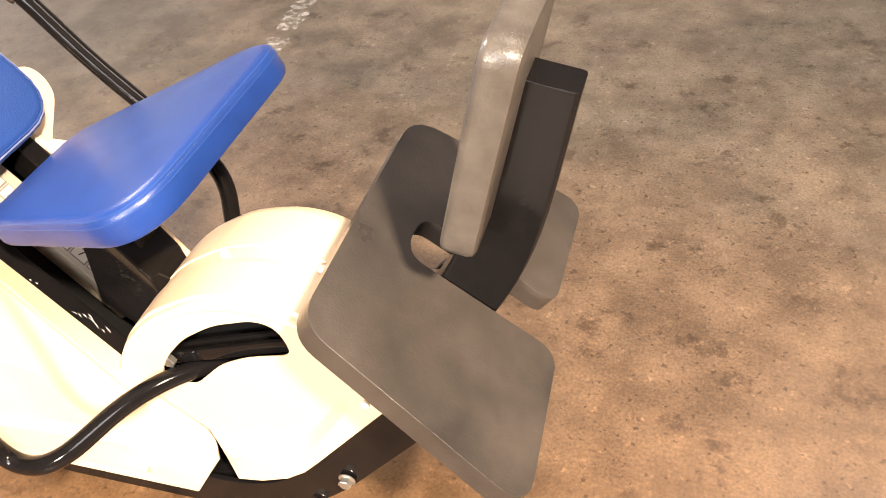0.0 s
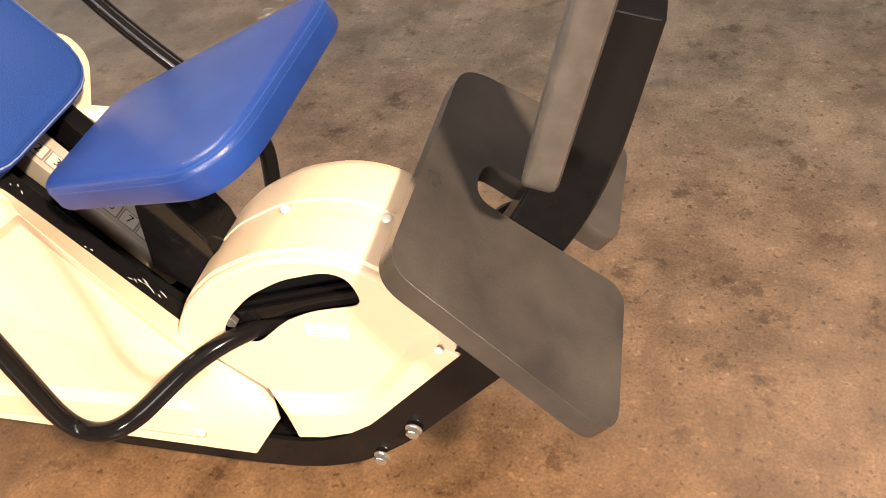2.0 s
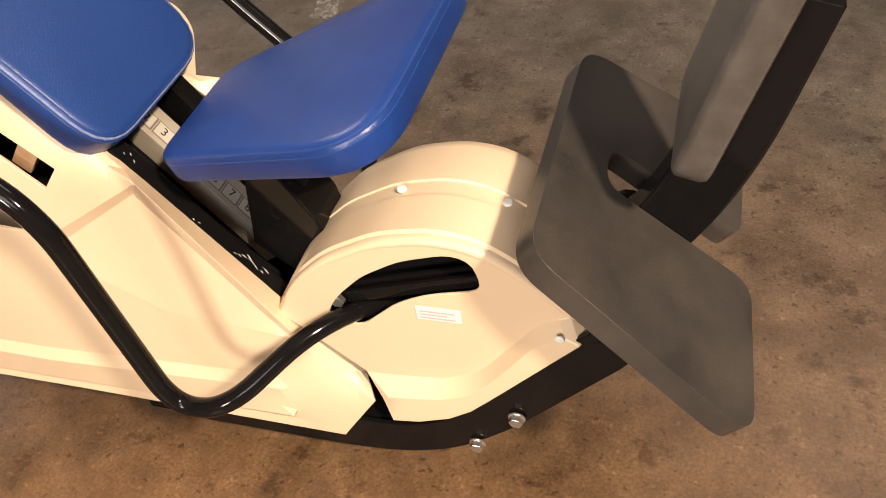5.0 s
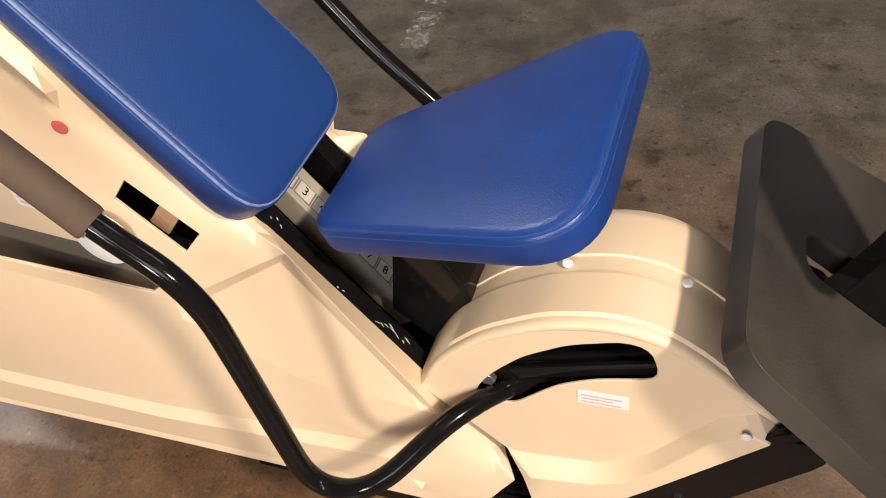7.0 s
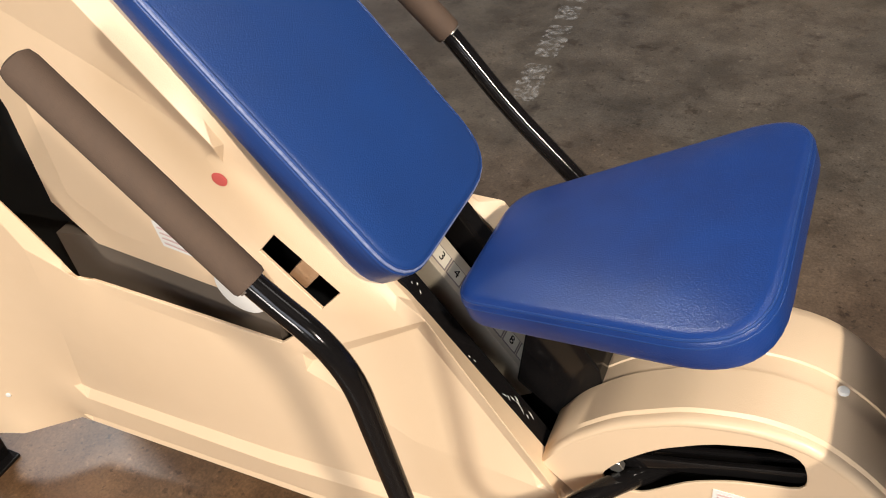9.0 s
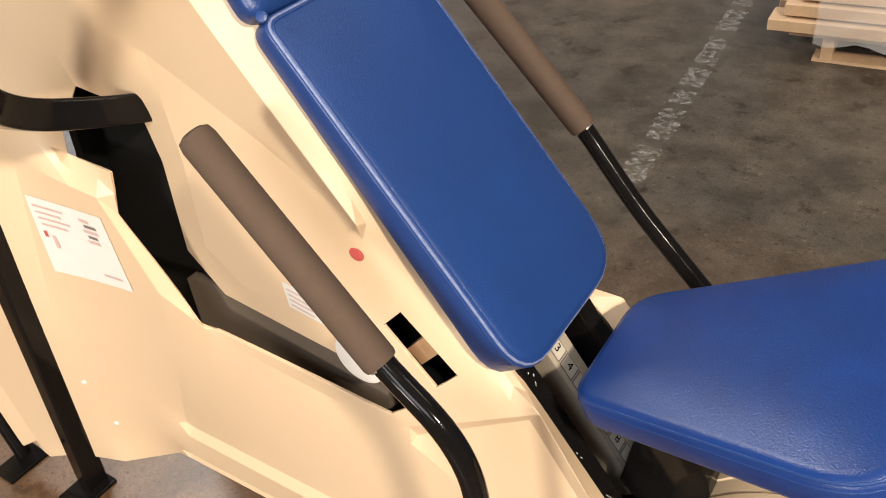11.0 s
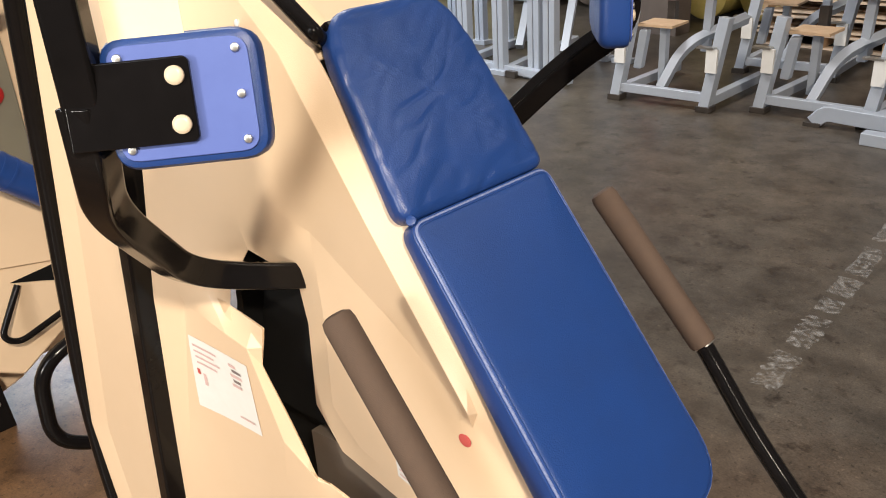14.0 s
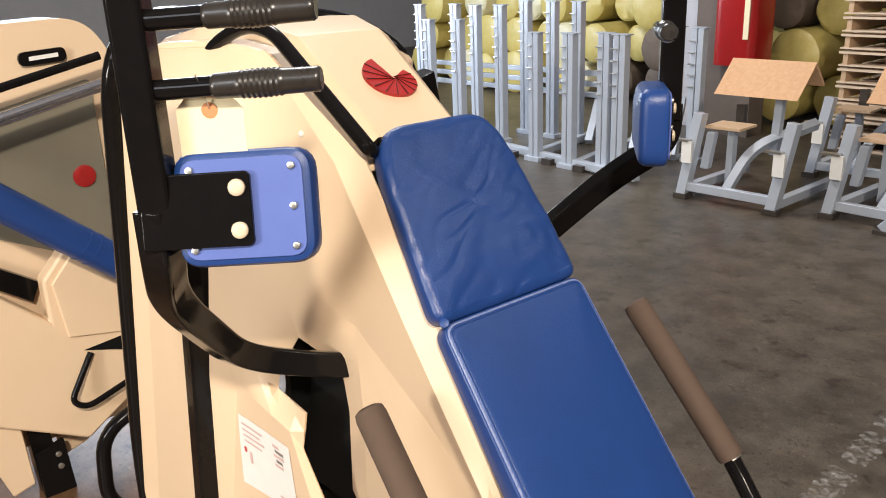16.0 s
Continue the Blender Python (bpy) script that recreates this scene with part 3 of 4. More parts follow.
def pads():
    lo, mid, hi = 0.575, 1.140, 1.462

    def on_back(s, y, h):
        """The pad grows thicker towards its lower end."""
        return on_incline(s, y, h * (1.06 - 0.48 * min(1.0, max(0.0, (s - lo) / (mid - lo)))))
    loop = rounded([Vector(p + (0,)) for p in ((lo, -0.162), (mid, -0.164), (mid, 0.132), (lo, 0.150))], [0.07, 0.026, 0.026, 0.09], closed=True)
    flat = [(p[0], p[1]) for p in loop]
    back = part("back_pad", cushion(flat, 0.062, 0.018, 0.005, on_back), BLUE, machine, "worn blue vinyl back pad")
    welt(inset(flat, 0.0022), 0.0505, 0.0026, on_back, "seam", back)
    welt(inset(flat, 0.0078), 0.0575, 0.0026, on_back, "seam", back)
    # stitch line; its pale tone stands for the sheen along the welt
    welt(inset(flat, 0.0045), 0.0552, 0.0024, on_back, "stitching", back, STITCH_SHEEN)
    loop = rounded([Vector(p + (0,)) for p in ((mid + 0.001, -0.168), (hi - 0.06, -0.146), (hi, -0.112), (hi, 0.090), (hi - 0.06, 0.118), (mid + 0.001, 0.135))], [0.028, 0.05, 0.04, 0.04, 0.05, 0.028], closed=True)
    flat = [(p[0], p[1]) for p in loop]

    def on_head(s, y, h):
        u = max(0.0, s - mid) / (hi - mid)
        wrinkle = 0.0
        if h > 0.05:
            wrinkle = 0.0012 * noise.noise(Vector((s * 26, y * 12 + 3, 1.7))) + 0.0006 * noise.noise(Vector((s * 60, y * 22, 5.1)))
        return on_incline(s, y, 0.58 * h - 0.010 * u * u + wrinkle)
    bm = cushion(flat, 0.064, 0.020, 0.006, on_head)
    top = [f for f in bm.faces if all((v.co - on_incline(1.3, v.co.y, 0)).dot(OUT) > 0.006 for v in f.verts)]
    bmesh.ops.subdivide_edges(bm, edges=list({e for f in top for e in f.edges}), cuts=3, use_grid_fill=True)
    for v in bm.verts:
        q = v.co - FOOT
        s, h = q.dot(INCLINE), q.dot(OUT) + 0.016
        if h > 0.012:
            k = min(1.0, (h - 0.012) / 0.012)
            w = noise.noise(Vector((s * 30 - v.co.y * 14, v.co.y * 10 + s * 6, 0.3)))
            v.co += OUT * k * (-0.0016 * max(0.0, 1 - abs(w) * 4) + 0.0016 * noise.noise(Vector((s * 14, v.co.y * 16, 2.2))))
    head = part("head_pad", bm, BLUE, machine, "creased blue vinyl head pad")
    part("stitch_knot", bolt(on_incline(mid + 0.002, -0.155, 0.030), (0.5, -0.6, 0.6), 0.008, 0.006), BLUE, head)
    tilt = math.atan2(0.14, 0.37)
    du, dn = Vector((math.cos(tilt), 0, math.sin(tilt))), Vector((-math.sin(tilt), 0, math.cos(tilt)))
    o = Vector((-0.111, MID, 0.623))

    def on_seat(u, v, h):
        return o + du * u + dn * h + Vector((0, v, 0))
    loop = rounded([Vector(p + (0,)) for p in ((0.004, -0.118), (0.424, -0.230), (0.424, 0.226), (0.004, 0.114))],
                   [0.045, 0.115, 0.105, 0.05], 10, closed=True)
    flat = [(p[0], p[1]) for p in loop]
    seat = part("seat", cushion(flat, 0.050, 0.017, 0.007, on_seat), SEAT_BLUE, machine, "wedge-shaped blue vinyl seat pad")
    welt(inset(flat, 0.0045), 0.0425, 0.0024, on_seat, "seam", seat)
    welt(inset(flat, 0.0015), 0.0345, 0.0020, on_seat, "seam", seat)


pads()


def handle_bar(path, radii, grip):
    bar = part("handle_bar", sweep(rounded(path, radii, 8), circle(0.016)), BLACK, machine, "glossy black bent tube handle")
    a, b = Vector(grip[0]), Vector(grip[1])
    d = (b - a).normalized()
    pts = [a - d * 0.001, a + d * 0.004, b - d * 0.006, b + d * 0.004, b + d * 0.008]
    part("grip", sweep(pts, circle(0.0230, 20), scales=[0.93, 1, 1, 0.90, 0.6]), FOAM, bar, "brown-black foam grip")
    part("grip_ring", sweep([a - d * 0.004, a + d * 0.001], circle(0.0180, 20)), STEEL, bar)


handle_bar([(0.20, -0.05, 0.36), (0.085, -0.185, 0.405), (-0.022, -0.322, 0.346), (-0.119, -0.322, 0.330), (-0.166, -0.316, 0.724), (-0.285, -0.303, 0.80), (-0.512, -0.297, 1.048)],
           [0, 0.08, 0.06, 0.07, 0.07, 0.05, 0], ((-0.285, -0.303, 0.80), (-0.512, -0.297, 1.048)))
handle_bar([(0.15, 0.05, 0.33), (0.03, 0.18, 0.30), (0.035, 0.235, 0.50), (-0.19, 0.268, 0.70), (-0.298, 0.286, 0.819), (-0.490, 0.262, 1.050)],
           [0, 0.05, 0.06, 0.06, 0.04, 0], ((-0.298, 0.286, 0.819), (-0.490, 0.262, 1.050)))


def guard():
    prof = [(-0.005, 0.385), (0.035, 0.450), (0.10, 0.512), (0.19, 0.562), (0.275, 0.580), (0.34, 0.570), (0.40, 0.530), (0.445, 0.485), (0.50, 0.445)]
    prof = [(p.x, p.y) for p in rounded([Vector((x, z, 0)) for x, z in prof], 0.03, 3)]
    bm = bmesh.new()
    lo, hi = -0.142, 0.090
    ys = [lo - 0.004, lo, lo + 0.006, lo + 0.012, lo + 0.016, -0.062, -0.056, -0.054, -0.022, -0.020, -0.014, 0.06, 0.08, hi]
    hs = [-0.014, -0.006, -0.003, -0.003, 0.002, 0.003, 0.003, 0.000, 0.000, 0.003, 0.003, 0.000, -0.006, -0.016]
    rows = []
    for x, z in prof:
        rows.append([bm.verts.new((x, y, z + h)) for y, h in zip(ys, hs)])
    for a, b in zip(rows, rows[1:]):
        for k in range(len(ys) - 1):
            bm.faces.new((a[k], a[k + 1], b[k + 1], b[k]))
    bmesh.ops.recalc_face_normals(bm, faces=bm.faces)
    if sum((f.normal.z for f in bm.faces)) < 0:
        bmesh.ops.reverse_faces(bm, faces=bm.faces)
    g = part("front_guard", bm, BEIGE, machine, "arched beige plastic front guard", solid=0.005)
    lo -= 0.004
    outer = [(x, z - 0.013, lo) for x, z in prof] + [(0.487, 0.432, -0.177), (0.343, 0.260, -0.177), (0.31, 0.222, -0.177), (0.27, 0.190, -0.177), (0.215, 0.165, -0.177), (0.165, 0.155, -0.177), (0.150, 0.20, -0.165), (0.122, 0.245, -0.146)]
    slot = [(0.080, 0.385), (0.11, 0.435), (0.16, 0.488), (0.225, 0.53), (0.30, 0.555), (0.333, 0.545), (0.345, 0.49), (0.258, 0.465), (0.206, 0.437), (0.137, 0.37)]
    slot = [(p[0], p[1] - 0.004, lo) for p in rounded([Vector((x, z, 0)) for x, z in slot], 0.022, 3, closed=True)]
    creases = [[(0.452, 0.452, -0.150), (0.425, 0.436, -0.148), (0.34, 0.318, -0.148), (0.305, 0.283, -0.148), (0.26, 0.262, -0.148), (0.17, 0.250, -0.148)],
               [(0.466, 0.438, -0.173), (0.415, 0.400, -0.172), (0.342, 0.296, -0.172), (0.305, 0.258, -0.172), (0.26, 0.236, -0.172), (0.165, 0.215, -0.172)]]
    side = part("guard_side", sheet(outer, [slot], creases, lambda x, z, y: Vector((x, y, z)), face=(0, -1, 0)), BEIGE, g, "beige guard side with a curved slot", bevel=0.005, segments=3, solid=0.005)
    outer = [(x, z - 0.014, hi) for x, z in prof] + [(0.487, 0.432, hi + 0.03), (0.27, 0.19, hi + 0.03), (0.165, 0.155, hi + 0.03)]
    part("guard_side", sheet(outer, [], [], lambda x, z, y: Vector((x, y, z)), face=(0, 1, 0)), BEIGE, g, solid=0.005)
    for x, y, z in ((0.203, -0.038, 0.566), (0.362, -0.036, 0.557), (0.043, -0.038, 0.458)):
        part("screw", bolt((x, y, z), (0, 0, 1), 0.0075, 0.005), WHITE, g, "small cream screw head")
    part("screw", bolt((0.458, -0.173, 0.438), (0, -1, 0), 0.007, 0.004), WHITE, side)
    tag = part("warning_sticker", slab([[(0.237, 0.407), (0.307, 0.409), (0.307, 0.437), (0.237, 0.435)]], -0.1475, -0.1462, lambda u, v, h: Vector((u, h, v))), PAPER, side, "small white warning sticker")
    for k in range(3):
        part("print_line", slab([[(0.243, 0.426 - 0.007 * k), (0.298 - 0.012 * (k % 2), 0.427 - 0.007 * k), (0.298 - 0.012 * (k % 2), 0.430 - 0.007 * k), (0.243, 0.429 - 0.007 * k)]], -0.1485, -0.1474, lambda u, v, h: Vector((u, h, v))), FAINT, tag)
    # near-black filler added so the guard's slot shows shade
    part("guard_shade_block", slab([[(0.04, 0.36), (0.20, 0.20), (0.42, 0.40), (0.40, 0.50), (0.28, 0.555), (0.12, 0.49)]], -0.085, 0.06, lambda u, v, h: Vector((u, h, v))), DARK, machine)
    for y in (-0.125, -0.105):
        part("linkage", sweep([(0.08, y, 0.40), (0.36, y - 0.005, 0.50)], rect(0.008, 0.022, 0.001), up=(0, 0, 1)), BLACK, machine)
    part("linkage_bolt", bolt((0.105, -0.135, 0.415), (0, -1, 0), 0.012, 0.01, 6, False), STEEL, machine)


guard()


def base_plates():
    lower = [(-0.30, 0.03), (0.05, 0.035), (0.17, 0.048), (0.27, 0.090), (0.37, 0.178), (0.575, 0.425)]
    upper = [(0.51, 0.475), (0.33, 0.25), (0.26, 0.17), (0.17, 0.13), (0.05, 0.13), (-0.30, 0.13)]
    loop = [(p[0], p[1]) for p in rounded([Vector((x, z, 0)) for x, z in lower + upper], 0.05, 4, closed=True)]
    for y0, y1 in ((-0.172, -0.162), (0.120, 0.130)):
        part("base_plate", slab([loop], y0, y1, lambda u, v, h: Vector((u, h, v))), BLACK, machine, "black painted steel base plate", bevel=0.002)
    path = rounded([(-0.30, MID, 0.10), (0.17, MID, 0.10), (0.33, MID, 0.21), (0.54, MID, 0.455)], [0, 0.1, 0.1, 0], 6)
    part("base_beam", sweep(path, rect(0.27, 0.04, 0.004), up=(0, 0, 1)), BLACK, machine, bevel=0.002)
    part("skid", box(-0.15, MID, 0.015, 0.5, 0.26, 0.03), BLACK, machine, bevel=0.004)
    for x, z in ((0.386, 0.227), (0.313, 0.130)):
        b = part("bolt", bolt((x, -0.176, z), (0, -1, 0), 0.0145, 0.003), STEEL, machine, "zinc hex bolt")
        part("bolt_head", bolt((x, -0.179, z), (0, -1, 0), 0.0115, 0.010, 6, False), STEEL, b)


base_plates()


def footplate():
    a = radians(38)
    dv, dn = Vector((math.cos(a), 0, -math.sin(a))), Vector((math.sin(a), 0, math.cos(a)))
    o = Vector((0.440, 0.0, 0.652))

    def at(u, v, h):
        return o + dv * v + dn * h + Vector((0, u, 0))
    outer = rounded([Vector((x, y, 0)) for x, y in ((-0.222, -0.010), (-0.285, 0.352), (-0.034, 0.338), (-0.032, 0.135), (-0.030, 0.072), (0.050, 0.072), (0.050, 0.135), (0.047, 0.315), (0.288, 0.315), (0.222, -0.010))],
                    [0.045, 0.05, 0.035, 0.02, 0.038, 0.038, 0.02, 0.03, 0.045, 0.05], 7, closed=True)
    part("footplate", slab([[(p[0], p[1]) for p in outer]], -0.038, 0.0, at), RUBBER, machine, "scuffed black rubber-faced footplate", bevel=0.011, segments=4)
    up = Vector((0.083, 0, 0.296)).normalized()
    back = Vector((0.296, 0, -0.083)).normalized()

    def on_pad(u, v, h):
        return Vector((0.624, 0.0, 0.680)) + up * v - back * h + Vector((0, u, 0))
    loop = rounded([Vector((x, y, 0)) for x, y in ((-0.120, 0), (0.098, 0), (0.098, 0.300), (-0.120, 0.300))], 0.03, 5, closed=True)
    part("leg_pad", cushion([(p[0], p[1]) for p in loop], 0.046, 0.010, 0.002, on_pad), LEGPAD, machine, "worn black leg pad")
    path = rounded([(0.697, -0.005, 0.885), (0.632, -0.005, 0.615), (0.50, -0.005, 0.41), (0.30, -0.005, 0.25)], [0, 0.16, 0.1, 0], 8)
    part("upright", sweep(path, rect(0.095, 0.052, 0.005), up=(0, 1, 0)), BLACK, machine, "black square steel upright", bevel=0.002)


footplate()


def press_arm(sgn):
    bar = [(-0.825, -0.06, 0.930), (-0.832, -0.17, 0.958), (-0.885, -0.315, 1.005), (-0.740, -0.470, 1.20), (-0.650, -0.500, 1.29), (-0.650, -0.500, 1.36)]
    if sgn < 0:
        bar[-3:] = [(-0.735, -0.480, 1.20), (-0.630, -0.525, 1.28), (-0.630, -0.525, 1.36)]
    path = rounded([flip(p, sgn) for p in bar], [0, 0.05, 0.08, 0.08, 0.06, 0], 8)
    arm = part("press_arm", sweep(path, rect(0.042, 0.046, 0.005), up=(0, 1, 0)), BLACK, machine, "glossy black square-tube press arm", bevel=0.002)
    ax = Vector((0.653, 0.757 * sgn, 0.029)).normalized()
    dn = Vector((0.191, -0.128, -0.973)) if sgn > 0 else Vector((-0.03, 0.04, -1.0))
    dn = (dn - ax * dn.dot(ax)).normalized()
    out = ax.cross(dn).normalized()
    if out.y * sgn > 0:
        out = -out
    foot = Vector(flip(bar[-1], sgn)) + Vector((0.003, 0.004 * sgn, -0.03))
    part("arm_post", sweep([foot, foot + Vector((0, 0, 0.40))], rect(0.043, 0.044, 0.005), up=out), BLACK, arm, "upright square tube of the arm", bevel=0.002)
    c = Vector((-0.568, -0.421, 1.360)) if sgn > 0 else Vector((-0.590, 0.462, 1.335))

    def at(u, v, h):
        return c + ax * u + dn * v - out * h
    loop = rounded([Vector((x, y, 0)) for x, y in ((-0.087, -0.072), (0.087, -0.072), (0.087, 0.072), (-0.087, 0.072))], 0.03, 5, closed=True)
    flat = [(p[0], p[1]) for p in loop]
    pad = part("chest_pad", cushion(flat, 0.055, 0.018, 0.006, at), BLUE, arm, "blue vinyl chest pad")
    loop = rounded([Vector((x, y, 0)) for x, y in ((-0.076, -0.062), (0.076, -0.062), (0.076, 0.062), (-0.076, 0.062))], 0.02, 4, closed=True)
    part("pad_back", slab([[(p[0], p[1]) for p in loop]], -0.003, 0.004, at), BLUE_BACK, arm, "flat blue pad backing", bevel=0.002)
    part("mount_plate", slab([[(-0.125, -0.046), (0.008, -0.046), (0.013, -0.041), (0.013, 0.041), (0.008, 0.046), (-0.125, 0.046)]], -0.012, -0.003, at), BLACK, arm, bevel=0.002)
    for u, v in ((-0.003, -0.026), (-0.003, 0.026)):
        part("bolt", bolt(at(u, v, -0.012), out, 0.0105, 0.006), CREAM, arm, "round cream-painted bolt head")
    for u, v in ((-0.063, -0.049), (0.063, -0.049), (0.063, 0.0), (0.063, 0.049), (-0.063, 0.049)):
        part("screw", bolt(at(u, v, -0.003), out, 0.0050, 0.004), STEEL, arm)
    for z in (1.585, 1.505):
        a, b = Vector(flip((-0.640, -0.495, z), sgn)), Vector(flip((-0.505, -0.340, z + 0.008), sgn))
        h = part("hand_bar", sweep([a, b], circle(0.0125)), BLACK, arm)
        d = (b - a).normalized()
        pts, sc = [], []
        for k in range(41):
            u = k / 40
            pts.append(a.lerp(b, 0.40) + d * 0.130 * u)
            ridge = 0.09 if 10 < k < 26 and k % 2 else 0.0
            sc.append((0.85 if k in (0, 40) else 1.0) + ridge + 0.10 * math.exp(-((u - 0.45) / 0.2) ** 2))
        part("hand_grip", sweep(pts, circle(0.0150, 18), scales=sc), GRIP, h, "ribbed black rubber hand grip")
    if sgn < 0:
        for z in (1.575, 1.500):
            part("bolt", bolt(c + Vector((0.03, -0.05, z - 1.335)), (0.75, -0.65, 0), 0.013, 0.01), STEEL, arm)


CREAM = material("cream_cap", (0.66, 0.55, 0.40), 0.35, other=(0.60, 0.49, 0.35), scale=90, amount=0.4)
GRIP = material("grip_rubber", (0.02, 0.017, 0.015), 0.28, other=(0.03, 0.026, 0.022), scale=60, amount=0.4)
press_arm(1), press_arm(-1)


def tower():
    for s in (1, -1):
        p = [flip(q, s) for q in ((-1.225, -0.315, 0.0), (-1.145, -0.312, 0.57), (-1.065, -0.305, 1.12), (-1.03, -0.22, 1.42))]
        part("upright_post", sweep(p, rect(0.040, 0.05), up=(0, 1, 0)), BLACK, machine, "black steel upright post", bevel=0.002)
        part("foot", box(-1.22, -0.335 * s, 0.005, 0.08, 0.10, 0.010), BLACK, machine, bevel=0.002)
        part("foot", box(-1.43, -0.365 * s, 0.005, 0.07, 0.10, 0.010), BLACK, machine, bevel=0.002)
    path = rounded([(-1.45, -0.345, 0.0), (-1.50, -0.345, 0.45), (-1.265, -0.335, 1.47), (-1.27, -0.27, 1.565), (-1.30, 0.22, 1.53), (-1.20, 0.34, 1.43), (-1.50, 0.40, 0.42), (-1.45, 0.40, 0.0)],
                   [0, 0.2, 0.08, 0.08, 0.1, 0.1, 0.2, 0], 6)
    part("tower_tube", sweep(path, circle(0.018)), BLACK, machine, "black tube round the tower")
    for s in (1, -1):
        outer = [(-1.43, 0.10, -0.335), (-1.30, 0.08, -0.345), (-1.240, 0.10, -0.325), (-1.165, 0.57, -0.322), (-1.085, 1.12, -0.315), (-1.05, 1.42, -0.23), (-1.25, 1.47, -0.30), (-1.47, 0.45, -0.345)]
        creases = [[(-1.37, 0.095, -0.362), (-1.43, 0.47, -0.362), (-1.22, 1.44, -0.335)], [(-1.32, 0.09, -0.345), (-1.38, 0.47, -0.345), (-1.18, 1.43, -0.318)]]
        bm = sheet(outer, [], creases, lambda x, z, y: Vector((x, y * s, z)), face=(0, -s, 0))
        part("tower_cover", bm, BEIGE, machine, "beige plastic weight tower cover", bevel=0.008, segments=3, solid=0.006)
    bm = bmesh.new()
    xs = [(-0.70, 1.335), (-0.97, 1.500), (-1.08, 1.520), (-1.22, 1.515), (-1.35, 1.49)]
    ys = [-0.155, -0.15, -0.115, -0.095, 0.08, 0.10, 0.13]
    hs = [-0.01, 0.0, 0.0, 0.025, 0.025, 0.01, -0.03]
    rows = [[bm.verts.new((x, y * (1 + 2.4 * max(0, -x - 0.97)) * (min(1.0, 0.68 + 0.32 * (-x - 0.70) / 0.27) if y > 0 else 1), z + h)) for y, h in zip(ys, hs)] for x, z in xs]
    for a, b in zip(rows, rows[1:]):
        for k in range(len(ys) - 1):
            bm.faces.new((a[k], a[k + 1], b[k + 1], b[k]))
    bmesh.ops.recalc_face_normals(bm, faces=bm.faces)
    if sum((f.normal.z for f in bm.faces)) < 0:
        bmesh.ops.reverse_faces(bm, faces=bm.faces)
    top = part("tower_top", bm, BEIGE, machine, "beige plastic headboard cover", bevel=0.008, segments=3, solid=0.006)
    path = rounded([(-0.745, -0.085, 1.335), (-0.688, -0.150, 1.372), (-0.945, -0.158, 1.540), (-1.02, -0.175, 1.548), (-1.12, -0.200, 1.500), (-1.21, -0.200, 1.42), (-1.26, -0.200, 1.25)], [0, 0.012, 0.04, 0.06, 0.08, 0.08, 0], 8)
    part("roll_bar", sweep(path, circle(0.0125)), BLACK, machine, "black tube beside the head pad")
    bm = bmesh.new()
    q = [[(-0.97, -0.152, 1.494), (-1.08, -0.190, 1.512), (-1.22, -0.240, 1.508), (-1.35, -0.290, 1.482)], [(-1.00, -0.225, 1.43), (-1.08, -0.27, 1.45), (-1.22, -0.315, 1.45), (-1.33, -0.330, 1.40)]]
    vs = [[bm.verts.new(p) for p in row] for row in q]
    for k in range(3):
        bm.faces.new((vs[0][k], vs[0][k + 1], vs[1][k + 1], vs[1][k]))
    bmesh.ops.recalc_face_normals(bm, faces=bm.faces)
    if sum(f.normal.z for f in bm.faces) < 0:
        bmesh.ops.reverse_faces(bm, faces=bm.faces)
    part("tower_shoulder", bm, BEIGE, machine, "", bevel=0.006, solid=0.005)
    a = math.atan2(0.165, 0.27)
    du, dn = Vector((math.cos(a), 0, -math.sin(a))), Vector((math.sin(a), 0, math.cos(a)))
    c = Vector((-0.838, 0.012, 1.4475))

    def on_top(u, v, h):
        return c + Vector((0, u, 0)) - du * v + dn * h
    pts = [(0, 0)]
    for k in range(25):
        t = radians(100 + 290 * k / 24)
        r = 0.060 - 0.022 * k / 24
        pts.append((r * math.cos(t), r * math.sin(t)))
    em = part("emblem", slab([pts], -0.004, 0.003, on_top), RED, top, "red fan-shaped emblem")
    for k in range(1, 12):
        t = radians(100 + 290 * k / 12)
        r = 0.060 - 0.022 * k / 12
        q = [(0.003 * math.cos(t + 1.57), 0.003 * math.sin(t + 1.57)), (r * math.cos(t + 0.02), r * math.sin(t + 0.02)), (r * math.cos(t - 0.02), r * math.sin(t - 0.02))]
        part("emblem_rib", slab([q], 0.003, 0.0045, on_top), DARKRED, em)


tower()


def paper_tag():
    t = thing("paper_tag", "manila paper tag tied to the hand bar", "tag", at=(-0.606, -0.432, 1.494))
    d = Vector((0.653, 0.757, 0.0)).normalized()

    def at(u, v, h):
        return d * u + Vector((0.05 * v, -0.05 * v, -1)) * v * 1.0 + Vector((0.757, -0.653, 0)) * h
    loop = [(-0.028, 0.0), (0.028, 0.0), (0.041, 0.014), (0.041, 0.125), (-0.041, 0.125), (-0.041, 0.014)]
    part("card", slab([loop], 0.0, 0.0008, at), MANILA, t, smooth=False)
    ring = [(0.010 * math.cos(k * 0.5236), 0.016 + 0.010 * math.sin(k * 0.5236)) for k in range(12)]
    part("eyelet", slab([ring], 0.0008, 0.0016, at), ORANGE, t)
    part("wire", sweep(rounded([at(0, 0.014, 0.002), Vector((0.010, -0.010, 0.012)), Vector((0.022, -0.022, 0.030))], 0.01, 4), circle(0.0007, 6)), STEEL, t)


ORANGE = material("orange_eyelet", (0.62, 0.25, 0.10), 0.6)
paper_tag()


